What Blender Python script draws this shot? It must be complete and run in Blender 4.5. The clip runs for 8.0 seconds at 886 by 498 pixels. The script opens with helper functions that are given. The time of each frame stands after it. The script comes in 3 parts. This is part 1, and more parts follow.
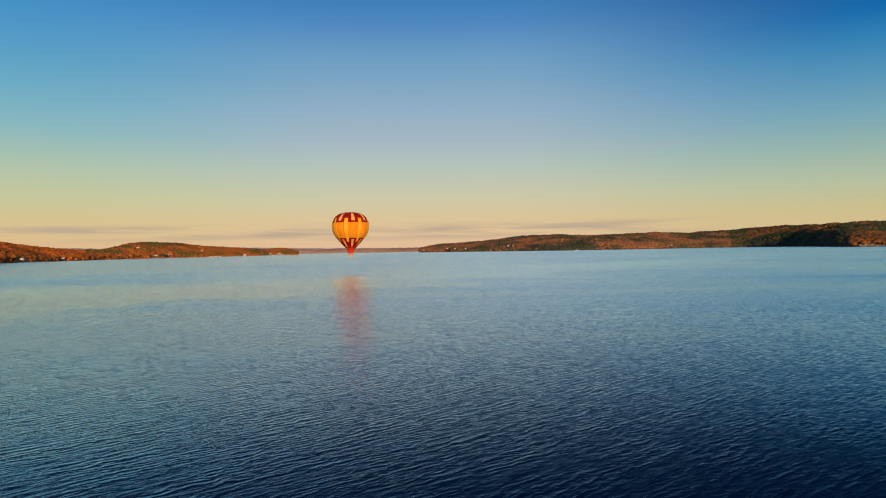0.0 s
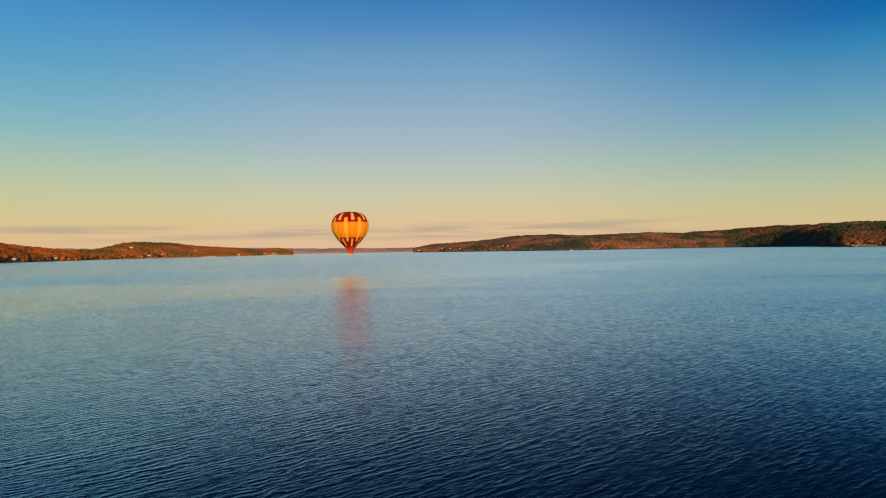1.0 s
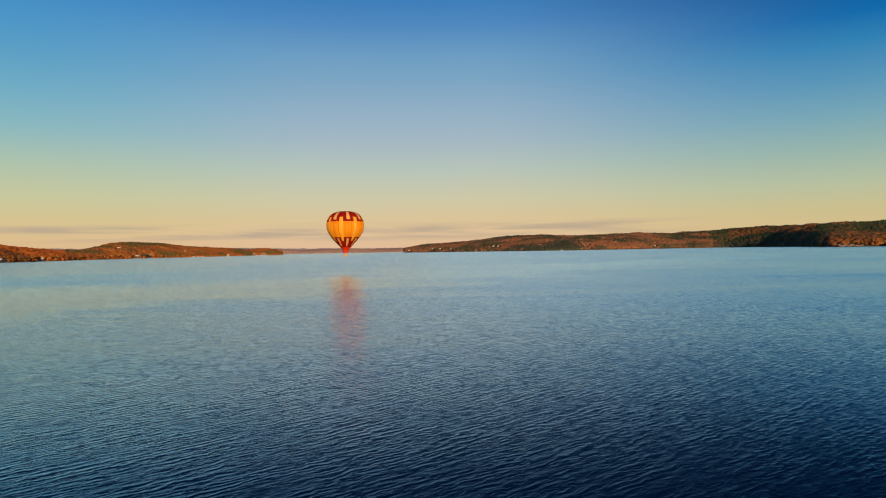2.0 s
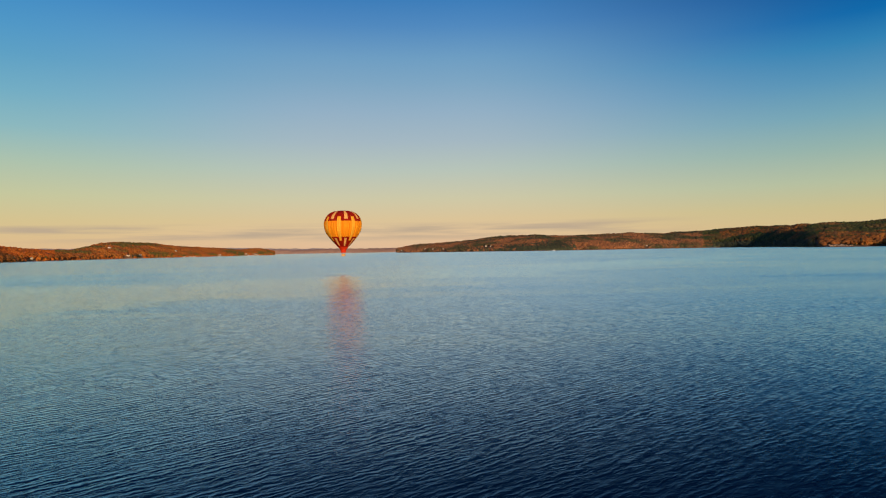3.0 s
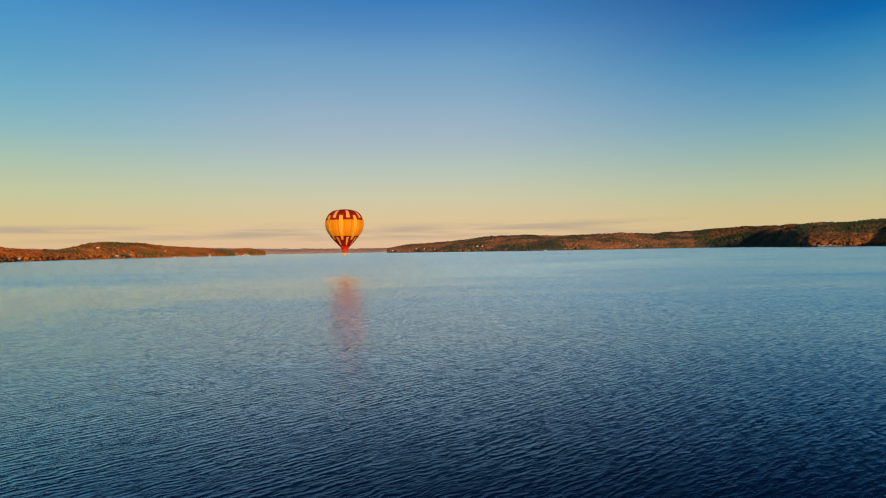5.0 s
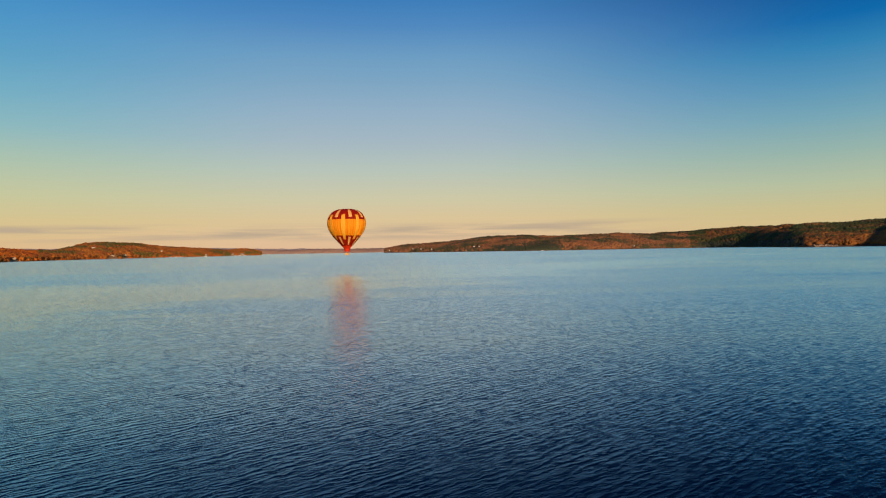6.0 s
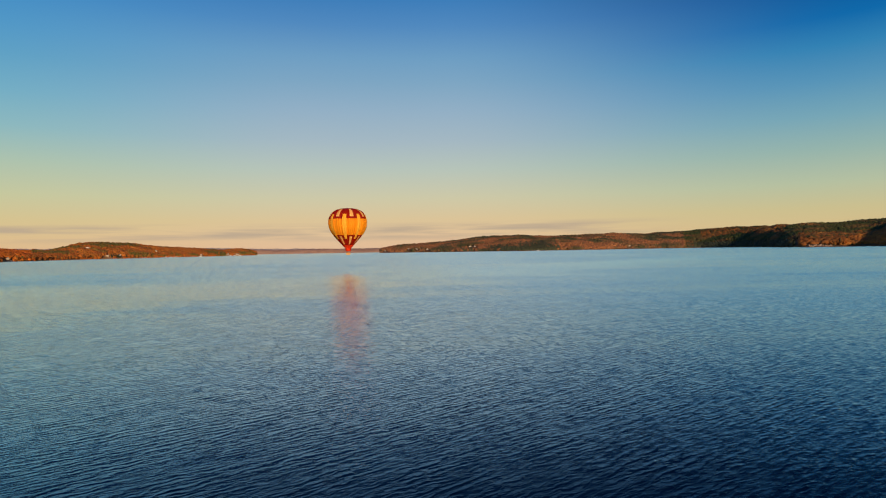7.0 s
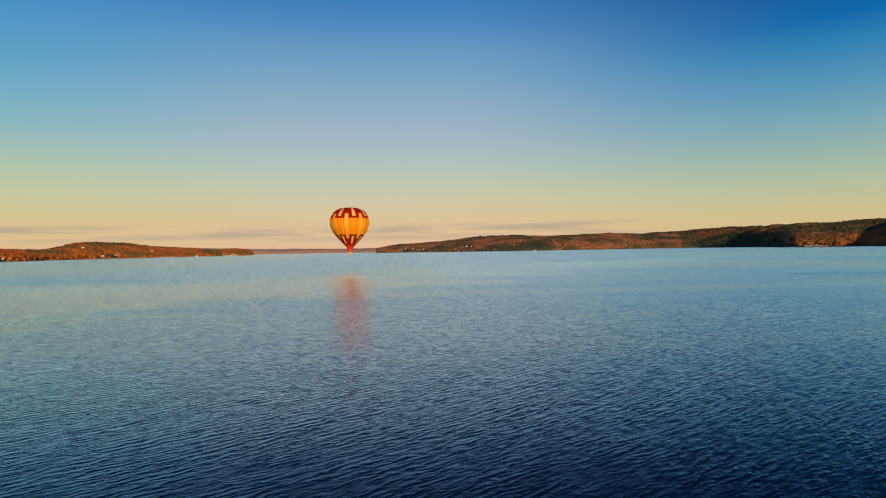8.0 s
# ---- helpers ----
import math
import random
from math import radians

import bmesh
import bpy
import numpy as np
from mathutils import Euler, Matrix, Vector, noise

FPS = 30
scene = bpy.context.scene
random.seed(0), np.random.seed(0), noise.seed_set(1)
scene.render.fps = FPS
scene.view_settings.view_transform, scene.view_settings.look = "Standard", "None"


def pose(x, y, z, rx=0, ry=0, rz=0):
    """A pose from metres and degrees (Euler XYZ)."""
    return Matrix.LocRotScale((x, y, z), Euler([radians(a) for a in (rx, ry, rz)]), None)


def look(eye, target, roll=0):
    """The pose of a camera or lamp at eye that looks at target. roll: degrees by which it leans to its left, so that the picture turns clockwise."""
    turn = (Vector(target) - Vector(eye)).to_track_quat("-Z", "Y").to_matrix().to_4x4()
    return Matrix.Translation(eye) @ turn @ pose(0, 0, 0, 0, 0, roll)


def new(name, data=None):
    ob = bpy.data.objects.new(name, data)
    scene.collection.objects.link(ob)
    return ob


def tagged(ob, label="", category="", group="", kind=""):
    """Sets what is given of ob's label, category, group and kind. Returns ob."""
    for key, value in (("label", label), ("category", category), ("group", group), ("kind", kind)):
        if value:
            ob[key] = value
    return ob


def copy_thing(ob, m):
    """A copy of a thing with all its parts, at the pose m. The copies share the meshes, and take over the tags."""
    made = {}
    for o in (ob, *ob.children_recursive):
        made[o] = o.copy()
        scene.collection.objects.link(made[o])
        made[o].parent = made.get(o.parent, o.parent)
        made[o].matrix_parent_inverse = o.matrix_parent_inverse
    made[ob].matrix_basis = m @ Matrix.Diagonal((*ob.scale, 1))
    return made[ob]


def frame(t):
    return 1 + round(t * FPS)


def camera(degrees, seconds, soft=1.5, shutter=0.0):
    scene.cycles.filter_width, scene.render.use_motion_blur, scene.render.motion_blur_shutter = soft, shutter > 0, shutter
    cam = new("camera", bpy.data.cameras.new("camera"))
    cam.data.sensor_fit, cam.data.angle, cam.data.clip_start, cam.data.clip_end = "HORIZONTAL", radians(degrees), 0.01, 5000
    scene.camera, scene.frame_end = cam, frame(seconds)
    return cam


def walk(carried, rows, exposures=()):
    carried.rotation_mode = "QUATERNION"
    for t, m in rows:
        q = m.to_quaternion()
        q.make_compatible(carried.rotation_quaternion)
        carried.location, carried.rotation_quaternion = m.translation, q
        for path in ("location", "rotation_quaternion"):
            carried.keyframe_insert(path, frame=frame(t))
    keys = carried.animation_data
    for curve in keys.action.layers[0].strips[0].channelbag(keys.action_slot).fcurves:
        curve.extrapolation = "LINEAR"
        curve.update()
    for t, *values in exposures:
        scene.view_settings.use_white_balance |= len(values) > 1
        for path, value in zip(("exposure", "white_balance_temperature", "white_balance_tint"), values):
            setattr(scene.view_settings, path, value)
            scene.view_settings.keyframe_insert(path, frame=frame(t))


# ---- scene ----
cam = camera(72.0, 8.0, soft=1.15)
TILT, LEAN = 0.10, 0.95
# seconds, x, y, height, heading
ROWS = [
    (0.0, 0.00, 0.00, 10.000, 0.000),
    (0.5, -1.42, 0.81, 9.931, -0.237),
    (1.0, -2.83, 1.62, 9.863, -0.556),
    (1.5, -4.23, 2.44, 9.794, -1.042),
    (3.0, -8.44, 4.88, 9.588, -2.254),
    (3.5, -9.83, 5.69, 9.519, -2.532),
    (4.0, -11.23, 6.50, 9.450, -2.713),
    (4.5, -12.62, 7.31, 9.381, -2.954),
    (6.0, -16.81, 9.75, 9.175, -3.528),
    (6.5, -18.21, 10.56, 9.106, -3.725),
    (7.0, -19.62, 11.38, 9.037, -3.985),
    (7.5, -21.02, 12.19, 8.969, -4.199),
    (8.0, -22.43, 13.00, 8.900, -4.373),
]
walk(cam, [(t, pose(x, y, z, 90 + TILT, LEAN, turn)) for t, x, y, z, turn in ROWS])

# ---------------------------------------------------------------- light
SUN_SIDE, SUN_HEIGHT = 168.0, 13.0     # degrees to the right of the view's axis; above the horizon


def lin(r, g, b):
    """A linear colour from 8-bit display values."""
    return tuple((c / 255 / 12.92) if c < 10.3 else ((c / 255 + 0.055) / 1.055) ** 2.4 for c in (r, g, b)) + (1.0,)


def ramp_of(nodes, stops):
    n = nodes.new("ShaderNodeValToRGB")
    cr = n.color_ramp
    while len(cr.elements) > 1:
        cr.elements.remove(cr.elements[-1])
    cr.elements[0].position, cr.elements[0].color = stops[0][0], stops[0][1]
    for p, c in stops[1:]:
        e = cr.elements.new(p)
        e.color = c
    return n


world = bpy.data.worlds.new("sky")
scene.world = world
world.use_nodes = True
wn, wl = world.node_tree.nodes, world.node_tree.links
wn.clear()
w_out = wn.new("ShaderNodeOutputWorld")
w_bg = wn.new("ShaderNodeBackground")
w_bg.inputs["Strength"].default_value = 1.0
sky = wn.new("ShaderNodeTexSky")
sky.sky_type = "NISHITA"
sky.sun_disc = False
sky.sun_elevation = radians(SUN_HEIGHT)
sky.sun_rotation = radians(SUN_SIDE)
sky.air_density, sky.dust_density, sky.ozone_density = 1.0, 0.6, 2.0
coord = wn.new("ShaderNodeTexCoord")
sep = wn.new("ShaderNodeSeparateXYZ")
wl.new(coord.outputs["Generated"], sep.inputs[0])
# dusk gradient from the horizon upward: pale over the middle of the lake, clearer and greener to both sides
HEIGHTS = (0.0, 0.05, 0.085, 0.13, 0.175, 0.22, 0.265, 0.30, 0.345, 0.385, 0.56, 1.0)
WEST_SKY = [(226, 184, 140), (214, 194, 142), (198, 199, 156), (172, 194, 172), (138, 184, 190), (112, 173, 196), (90, 160, 197), (76, 151, 199), (60, 139, 197), (46, 124, 190), (2, 44, 112), (2, 32, 92)]
MID_SKY = [(228, 187, 152), (220, 195, 151), (206, 200, 166), (184, 196, 184), (165, 184, 194), (148, 176, 197), (126, 166, 195), (110, 158, 195), (80, 137, 191), (56, 123, 185), (20, 80, 152), (8, 46, 110)]
EAST_SKY = [(222, 186, 134), (204, 191, 142), (182, 192, 160), (150, 180, 171), (118, 166, 182), (86, 148, 184), (46, 129, 180), (4, 104, 170), (0, 84, 152), (0, 62, 122), (2, 16, 52), (2, 12, 40)]
west = ramp_of(wn, [(h, lin(*c)) for h, c in zip(HEIGHTS[:-2] + (0.44, 1.0), WEST_SKY)])
mid_sky, east = (ramp_of(wn, [(h, lin(*c)) for h, c in zip(HEIGHTS, s)]) for s in (MID_SKY, EAST_SKY))
for r in (west, mid_sky, east):
    wl.new(sep.outputs["Z"], r.inputs[0])
side = wn.new("ShaderNodeMapRange")
side.inputs["From Min"].default_value, side.inputs["From Max"].default_value = -0.60, -0.12
side.interpolation_type = "SMOOTHSTEP"
wl.new(sep.outputs["X"], side.inputs["Value"])
side_e = wn.new("ShaderNodeMapRange")
side_e.inputs["From Min"].default_value, side_e.inputs["From Max"].default_value = 0.06, 0.60
side_e.interpolation_type = "SMOOTHSTEP"
wl.new(sep.outputs["X"], side_e.inputs["Value"])
grad_w = wn.new("ShaderNodeMix")
grad_w.data_type = "RGBA"
wl.new(side.outputs[0], grad_w.inputs["Factor"])
wl.new(west.outputs[0], grad_w.inputs["A"])
wl.new(mid_sky.outputs[0], grad_w.inputs["B"])
grad = wn.new("ShaderNodeMix")
grad.data_type = "RGBA"
wl.new(side_e.outputs[0], grad.inputs["Factor"])
wl.new(grad_w.outputs["Result"], grad.inputs["A"])
wl.new(east.outputs[0], grad.inputs["B"])
# long thin cloud streaks just above the horizon
stretch = wn.new("ShaderNodeMapping")
stretch.inputs["Scale"].default_value = (5.0, 5.0, 90.0)
stretch.inputs["Location"].default_value = (0.4, 0.0, -1.09)
wl.new(coord.outputs["Generated"], stretch.inputs[0])
streak = wn.new("ShaderNodeTexNoise")
streak.inputs["Scale"].default_value, streak.inputs["Detail"].default_value = 1.0, 6.0
wl.new(stretch.outputs[0], streak.inputs["Vector"])
streak_r = ramp_of(wn, [(0.40, (0, 0, 0, 1)), (0.60, (1, 1, 1, 1))])
wl.new(streak.outputs[0], streak_r.inputs[0])
belt = ramp_of(wn, [(0.015, (0, 0, 0, 1)), (0.026, (0.85, 0.85, 0.85, 1)), (0.038, (0.85, 0.85, 0.85, 1)), (0.047, (0, 0, 0, 1))])
wl.new(sep.outputs["Z"], belt.inputs[0])
reach = ramp_of(wn, [(0.0, (1, 1, 1, 1)), (0.40, (1, 1, 1, 1)), (0.80, (0, 0, 0, 1))])
wl.new(side_e.outputs[0], reach.inputs[0])
m1 = wn.new("ShaderNodeMath"); m1.operation = "MULTIPLY"
m2 = wn.new("ShaderNodeMath"); m2.operation = "MULTIPLY"
wl.new(streak_r.outputs[0], m1.inputs[0]); wl.new(belt.outputs[0], m1.inputs[1])
wl.new(m1.outputs[0], m2.inputs[0]); wl.new(reach.outputs[0], m2.inputs[1])
clouds = wn.new("ShaderNodeMix"); clouds.data_type = "RGBA"
wl.new(m2.outputs[0], clouds.inputs["Factor"])
wl.new(grad.outputs["Result"], clouds.inputs["A"])
clouds.inputs["B"].default_value = lin(184, 164, 142)
# part of the physical sky
sky_dim = wn.new("ShaderNodeMix"); sky_dim.data_type = "RGBA"; sky_dim.blend_type = "MULTIPLY"
sky_dim.inputs["Factor"].default_value = 1.0
wl.new(sky.outputs[0], sky_dim.inputs["A"])
sky_dim.inputs["B"].default_value = (0.1, 0.1, 0.1, 1)
both = wn.new("ShaderNodeMix"); both.data_type = "RGBA"
both.inputs["Factor"].default_value = 0.03
wl.new(clouds.outputs["Result"], both.inputs["A"])
wl.new(sky_dim.outputs["Result"], both.inputs["B"])
wl.new(both.outputs["Result"], w_bg.inputs["Color"])
wl.new(w_bg.outputs[0], w_out.inputs[0])

sun = new("sun", bpy.data.lights.new("sun", "SUN"))
sun.data.energy, sun.data.angle, sun.data.color = 4.6, radians(0.6), (1.0, 0.68, 0.38)
az, el = radians(SUN_SIDE), radians(SUN_HEIGHT)
sun_from = Vector((math.sin(az) * math.cos(el), math.cos(az) * math.cos(el), math.sin(el)))
sun.matrix_world = look(sun_from * 50, (0, 0, 0))


# ---------------------------------------------------------------- materials
def material(name, rough=0.8, metal=0.0, spec=0.3):
    m = bpy.data.materials.new(name)
    m.use_nodes = True
    b = m.node_tree.nodes["Principled BSDF"]
    b.inputs["Roughness"].default_value, b.inputs["Metallic"].default_value = rough, metal
    b.inputs["Specular IOR Level"].default_value = spec
    return m, m.node_tree.nodes, m.node_tree.links, b


def noisy(name, c1, c2, scale=1.0, rough=0.8, bump=0.3, metal=0.0, stretch=(1, 1, 1), fine=8.0, spec=0.3):
    """Two tones mixed by coarse and fine grain, with relief from the same grain."""
    m, n, l, b = material(name, rough, metal, spec)
    tc = n.new("ShaderNodeTexCoord")
    mp = n.new("ShaderNodeMapping")
    mp.inputs["Scale"].default_value = stretch
    l.new(tc.outputs["Object"], mp.inputs[0])
    a = n.new("ShaderNodeTexNoise"); a.inputs["Scale"].default_value = scale; a.inputs["Detail"].default_value = 5
    f = n.new("ShaderNodeTexNoise"); f.inputs["Scale"].default_value = scale * fine; f.inputs["Detail"].default_value = 3
    l.new(mp.outputs[0], a.inputs["Vector"]); l.new(mp.outputs[0], f.inputs["Vector"])
    add = n.new("ShaderNodeMath"); add.operation = "MULTIPLY_ADD"
    add.inputs[1].default_value, add.inputs[2].default_value = 0.5, 0.0
    l.new(f.outputs[0], add.inputs[0])
    s = n.new("ShaderNodeMath"); s.operation = "MULTIPLY_ADD"; s.inputs[1].default_value = 0.5
    l.new(a.outputs[0], s.inputs[0]); l.new(add.outputs[0], s.inputs[2])
    r = ramp_of(n, [(0.36, (*c1, 1)), (0.64, (*c2, 1))])
    l.new(s.outputs[0], r.inputs[0]); l.new(r.outputs[0], b.inputs["Base Color"])
    if bump:
        bp = n.new("ShaderNodeBump"); bp.inputs["Strength"].default_value = bump; bp.inputs["Distance"].default_value = 0.05
        l.new(s.outputs[0], bp.inputs["Height"]); l.new(bp.outputs[0], b.inputs["Normal"])
    return m


def foliage(name, tones, patch_scale=0.007, spread=0.22, rough=0.85):
    """Leaf crowns: each crown has its own tone, and stands of one tone gather in patches."""
    m, n, l, b = material(name, rough, 0, 0.15)
    geo = n.new("ShaderNodeNewGeometry")
    pn = n.new("ShaderNodeTexNoise"); pn.inputs["Scale"].default_value = patch_scale; pn.inputs["Detail"].default_value = 2
    l.new(geo.outputs["Position"], pn.inputs["Vector"])
    fn = n.new("ShaderNodeTexNoise"); fn.inputs["Scale"].default_value = 0.9; fn.inputs["Detail"].default_value = 4
    l.new(geo.outputs["Position"], fn.inputs["Vector"])
    st = n.new("ShaderNodeMapRange")
    st.inputs["From Min"].default_value, st.inputs["From Max"].default_value = 0.36, 0.64
    l.new(pn.outputs[0], st.inputs["Value"])
    mx = n.new("ShaderNodeMix"); mx.data_type = "FLOAT"; mx.inputs[0].default_value = spread
    l.new(st.outputs[0], mx.inputs[2]); l.new(geo.outputs["Random Per Island"], mx.inputs[3])
    k = n.new("ShaderNodeMath"); k.operation = "MULTIPLY_ADD"; k.inputs[1].default_value = 0.22
    off = n.new("ShaderNodeMath"); off.operation = "SUBTRACT"; off.inputs[1].default_value = 0.11
    l.new(fn.outputs[0], k.inputs[0]); l.new(mx.outputs[0], k.inputs[2]); l.new(k.outputs[0], off.inputs[0])
    r = ramp_of(n, [(p, (*c, 1)) for p, c in tones])
    l.new(off.outputs[0], r.inputs[0]); l.new(r.outputs[0], b.inputs["Base Color"])
    bp = n.new("ShaderNodeBump"); bp.inputs["Strength"].default_value = 0.35; bp.inputs["Distance"].default_value = 0.5
    l.new(fn.outputs[0], bp.inputs["Height"]); l.new(bp.outputs[0], b.inputs["Normal"])
    return m


def fabric(name, c1, c2):
    """Ripstop nylon: a little sheen, lit through from behind."""
    m = noisy(name, c1, c2, 0.35, 0.7, 0.15, fine=14, spec=0.15)
    n, l = m.node_tree.nodes, m.node_tree.links
    b, out = n["Principled BSDF"], n["Material Output"]
    tr = n.new("ShaderNodeBsdfTranslucent")
    src = b.inputs["Base Color"].links[0].from_socket
    l.new(src, tr.inputs["Color"])
    mx = n.new("ShaderNodeMixShader"); mx.inputs[0].default_value = 0.24
    l.new(b.outputs[0], mx.inputs[1]); l.new(tr.outputs[0], mx.inputs[2]); l.new(mx.outputs[0], out.inputs[0])
    return m


def water_material():
    """Wind-ruffled lake: dark body, mirror gloss on rippled slopes; far off only the near sides of the waves are in sight."""
    m, n, l, b = material("lake_water", 0.6, 0, 0.0)
    b.inputs["Base Color"].default_value = BODY
    geo = n.new("ShaderNodeNewGeometry")
    unit = n.new("ShaderNodeVectorMath"); unit.operation = "SCALE"; unit.inputs["Scale"].default_value = 1 / 1.1
    l.new(geo.outputs["Position"], unit.inputs[0])
    place = unit.outputs[0]

    def along(angle, squeeze):
        """Coordinates turned so that crests run at that angle, and drawn out along them."""
        t = n.new("ShaderNodeMapping"); t.inputs["Rotation"].default_value = (0, 0, radians(-angle))
        s = n.new("ShaderNodeMapping"); s.inputs["Scale"].default_value = (squeeze, 1.0, 1.0)
        l.new(place, t.inputs[0]); l.new(t.outputs[0], s.inputs[0])
        return s.outputs[0]

    def grain(vector, scale, detail=2.0, rough=0.5, distort=0.0):
        t = n.new("ShaderNodeTexNoise")
        t.inputs["Scale"].default_value, t.inputs["Detail"].default_value = scale, detail
        t.inputs["Roughness"].default_value, t.inputs["Distortion"].default_value = rough, distort
        l.new(vector, t.inputs["Vector"])
        return t

    def calc(op, a, c, d=None):
        t = n.new("ShaderNodeMath"); t.operation = op
        for k, v in enumerate((a, c, d)):
            if v is None:
                continue
            if isinstance(v, (int, float)):
                t.inputs[k].default_value = v
            else:
                l.new(v, t.inputs[k])
        return t.outputs[0]

    def vec(op, a, c):
        t = n.new("ShaderNodeVectorMath"); t.operation = op
        l.new(a, t.inputs[0])
        if op == "SCALE":
            l.new(c, t.inputs["Scale"])
        elif isinstance(c, tuple):
            t.inputs[1].default_value = c
        elif c is not None:
            l.new(c, t.inputs[1])
        return t.outputs[0]

    big = grain(along(42, 0.33), 4.7, 3.0, 0.52, 0.4).outputs[0]
    small = grain(along(37, 0.38), 12.0, 2.0, 0.5, 0.2).outputs[0]
    cross = grain(along(20, 0.28), 6.6, 1.5).outputs[0]

    def peaked(value, low, span, power):
        """Flat troughs and short steep crests."""
        t = n.new("ShaderNodeMapRange")
        t.inputs["From Min"].default_value, t.inputs["From Max"].default_value = low, low + span
        l.new(value, t.inputs["Value"])
        return calc("POWER", t.outputs[0], power)

    def train(angle, length, bend):
        """A train of waves of that length, its crests wandering a little."""
        t = n.new("ShaderNodeTexWave")
        t.wave_type, t.bands_direction, t.wave_profile = "BANDS", "Y", "SIN"
        t.inputs["Scale"].default_value, t.inputs["Distortion"].default_value = 0.314 / length, bend
        t.inputs["Detail"].default_value, t.inputs["Detail Scale"].default_value = 2.2, 1.9
        l.new(along(angle, 0.8), t.inputs["Vector"])
        return t.outputs["Fac"]

    # trains come and go in groups; ripples weaken to the east, which also darkens that side
    group_a = peaked(grain(along(33, 0.5), 0.45, 2.0).outputs[0], 0.36, 0.34, 1.0)
    group_b = peaked(grain(along(60, 0.5), 0.60, 2.0).outputs[0], 0.36, 0.34, 1.0)
    place_x = n.new("ShaderNodeSeparateXYZ"); l.new(place, place_x.inputs[0])
    calm = n.new("ShaderNodeMapRange")
    calm.inputs["From Min"].default_value, calm.inputs["From Max"].default_value = -20.0, 14.0
    calm.inputs["To Min"].default_value, calm.inputs["To Max"].default_value = 1.0, 0.36
    l.new(place_x.outputs["X"], calm.inputs["Value"])
    trains = calc("MULTIPLY_ADD", calc("POWER", train(41, 0.54, 6.3), 1.9), calc("MULTIPLY", group_a, 0.46),
                  calc("MULTIPLY", calc("POWER", train(31, 0.34, 6.3), 1.9), calc("MULTIPLY", group_b, 0.27)))
    noise_h = calc("MULTIPLY_ADD", peaked(small, 0.38, 0.45, 2.4), 0.15, calc("MULTIPLY_ADD", peaked(cross, 0.38, 0.45, 2.4), 0.11, calc("MULTIPLY", peaked(big, 0.37, 0.45, 2.1), 0.48)))
    height = calc("MULTIPLY", calc("ADD", trains, noise_h), calm.outputs[0])
    # gusts ruffle some stretches more than others
    gm = n.new("ShaderNodeMapping"); gm.inputs["Scale"].default_value = (0.14, 1.0, 1.0)
    l.new(place, gm.inputs[0])
    gust = grain(gm.outputs[0], 0.017, 5.0, 0.68).outputs[0]
    gr = n.new("ShaderNodeMapRange")
    gr.inputs["From Min"].default_value, gr.inputs["From Max"].default_value = 0.3, 0.7
    gr.inputs["To Min"].default_value, gr.inputs["To Max"].default_value = 0.45, 1.55
    l.new(gust, gr.inputs["Value"])
    bp = n.new("ShaderNodeBump"); bp.inputs["Distance"].default_value = RIPPLE; bp.inputs["Strength"].default_value = 1.0
    l.new(height, bp.inputs["Height"])
    # distance out on the lake, from where the camera starts
    vl = n.new("ShaderNodeVectorMath"); vl.operation = "LENGTH"
    l.new(place, vl.inputs[0])
    sq = calc("MULTIPLY", vl.outputs["Value"], vl.outputs["Value"])
    far = calc("DIVIDE", sq, calc("ADD", sq, 6400.0))
    # a calmer slick lies across the lake round the balloon and to the west of it
    sm = n.new("ShaderNodeMapping"); sm.inputs["Scale"].default_value = (0.5, 1.0, 1.0)
    l.new(place, sm.inputs[0])
    ragged = calc("MULTIPLY_ADD", grain(sm.outputs[0], 0.03, 5.0, 0.65).outputs[0], 300.0, -150.0)
    slick_y = calc("ADD", place_x.outputs["Y"], ragged)

    def fade(value, a, c):
        t = n.new("ShaderNodeMapRange"); t.interpolation_type = "SMOOTHSTEP"
        t.inputs["From Min"].default_value, t.inputs["From Max"].default_value = a, c
        l.new(value, t.inputs["Value"])
        return t.outputs[0]

    inshore = calc("MULTIPLY_ADD", place_x.outputs["X"], -1.2, slick_y)
    outer = calc("MULTIPLY_ADD", place_x.outputs["X"], -0.9, slick_y)
    slick = calc("MULTIPLY", fade(inshore, 145, 197), fade(outer, 305, 240))
    # another lies in the lee of the west shore
    ragged_x = calc("MULTIPLY_ADD", ragged, 1.5, place_x.outputs["X"])
    lee = calc("MULTIPLY", fade(vl.outputs["Value"], 300, 390), fade(ragged_x, -90, -230))
    # and between the two the tilt is raised, so that band mirrors darker sky
    tilt_band = calc("MULTIPLY", calc("MULTIPLY", fade(vl.outputs["Value"], 165, 235), fade(ragged_x, 0, -90)),
                  calc("MULTIPLY", calc("SUBTRACT", 1.0, slick), calc("SUBTRACT", 1.0, lee)))
    chop = grain(along(16, 0.26), 5.5, 3.0, 0.6).outputs["Color"]
    slope = vec("MULTIPLY", vec("SUBTRACT", chop, (0.5, 0.5, 0.5)), (CHOP * 0.45, CHOP, 0.0))
    slope = vec("SCALE", slope, calc("MULTIPLY", calc("MULTIPLY_ADD", far, 0.75, 0.25), calc("MULTIPLY", calc("MULTIPLY", gr.outputs[0], calc("MULTIPLY_ADD", calm.outputs[0], 0.4, 0.6)), calc("MULTIPLY_ADD", slick, -0.8, 1.0))))
    dash = grain(along(26, 0.75), 2.3, 3.0, 0.60).outputs["Color"]
    wavelets = vec("MULTIPLY", vec("SUBTRACT", dash, (0.5, 0.5, 0.5)), (DASH * 0.4, DASH, 0.0))
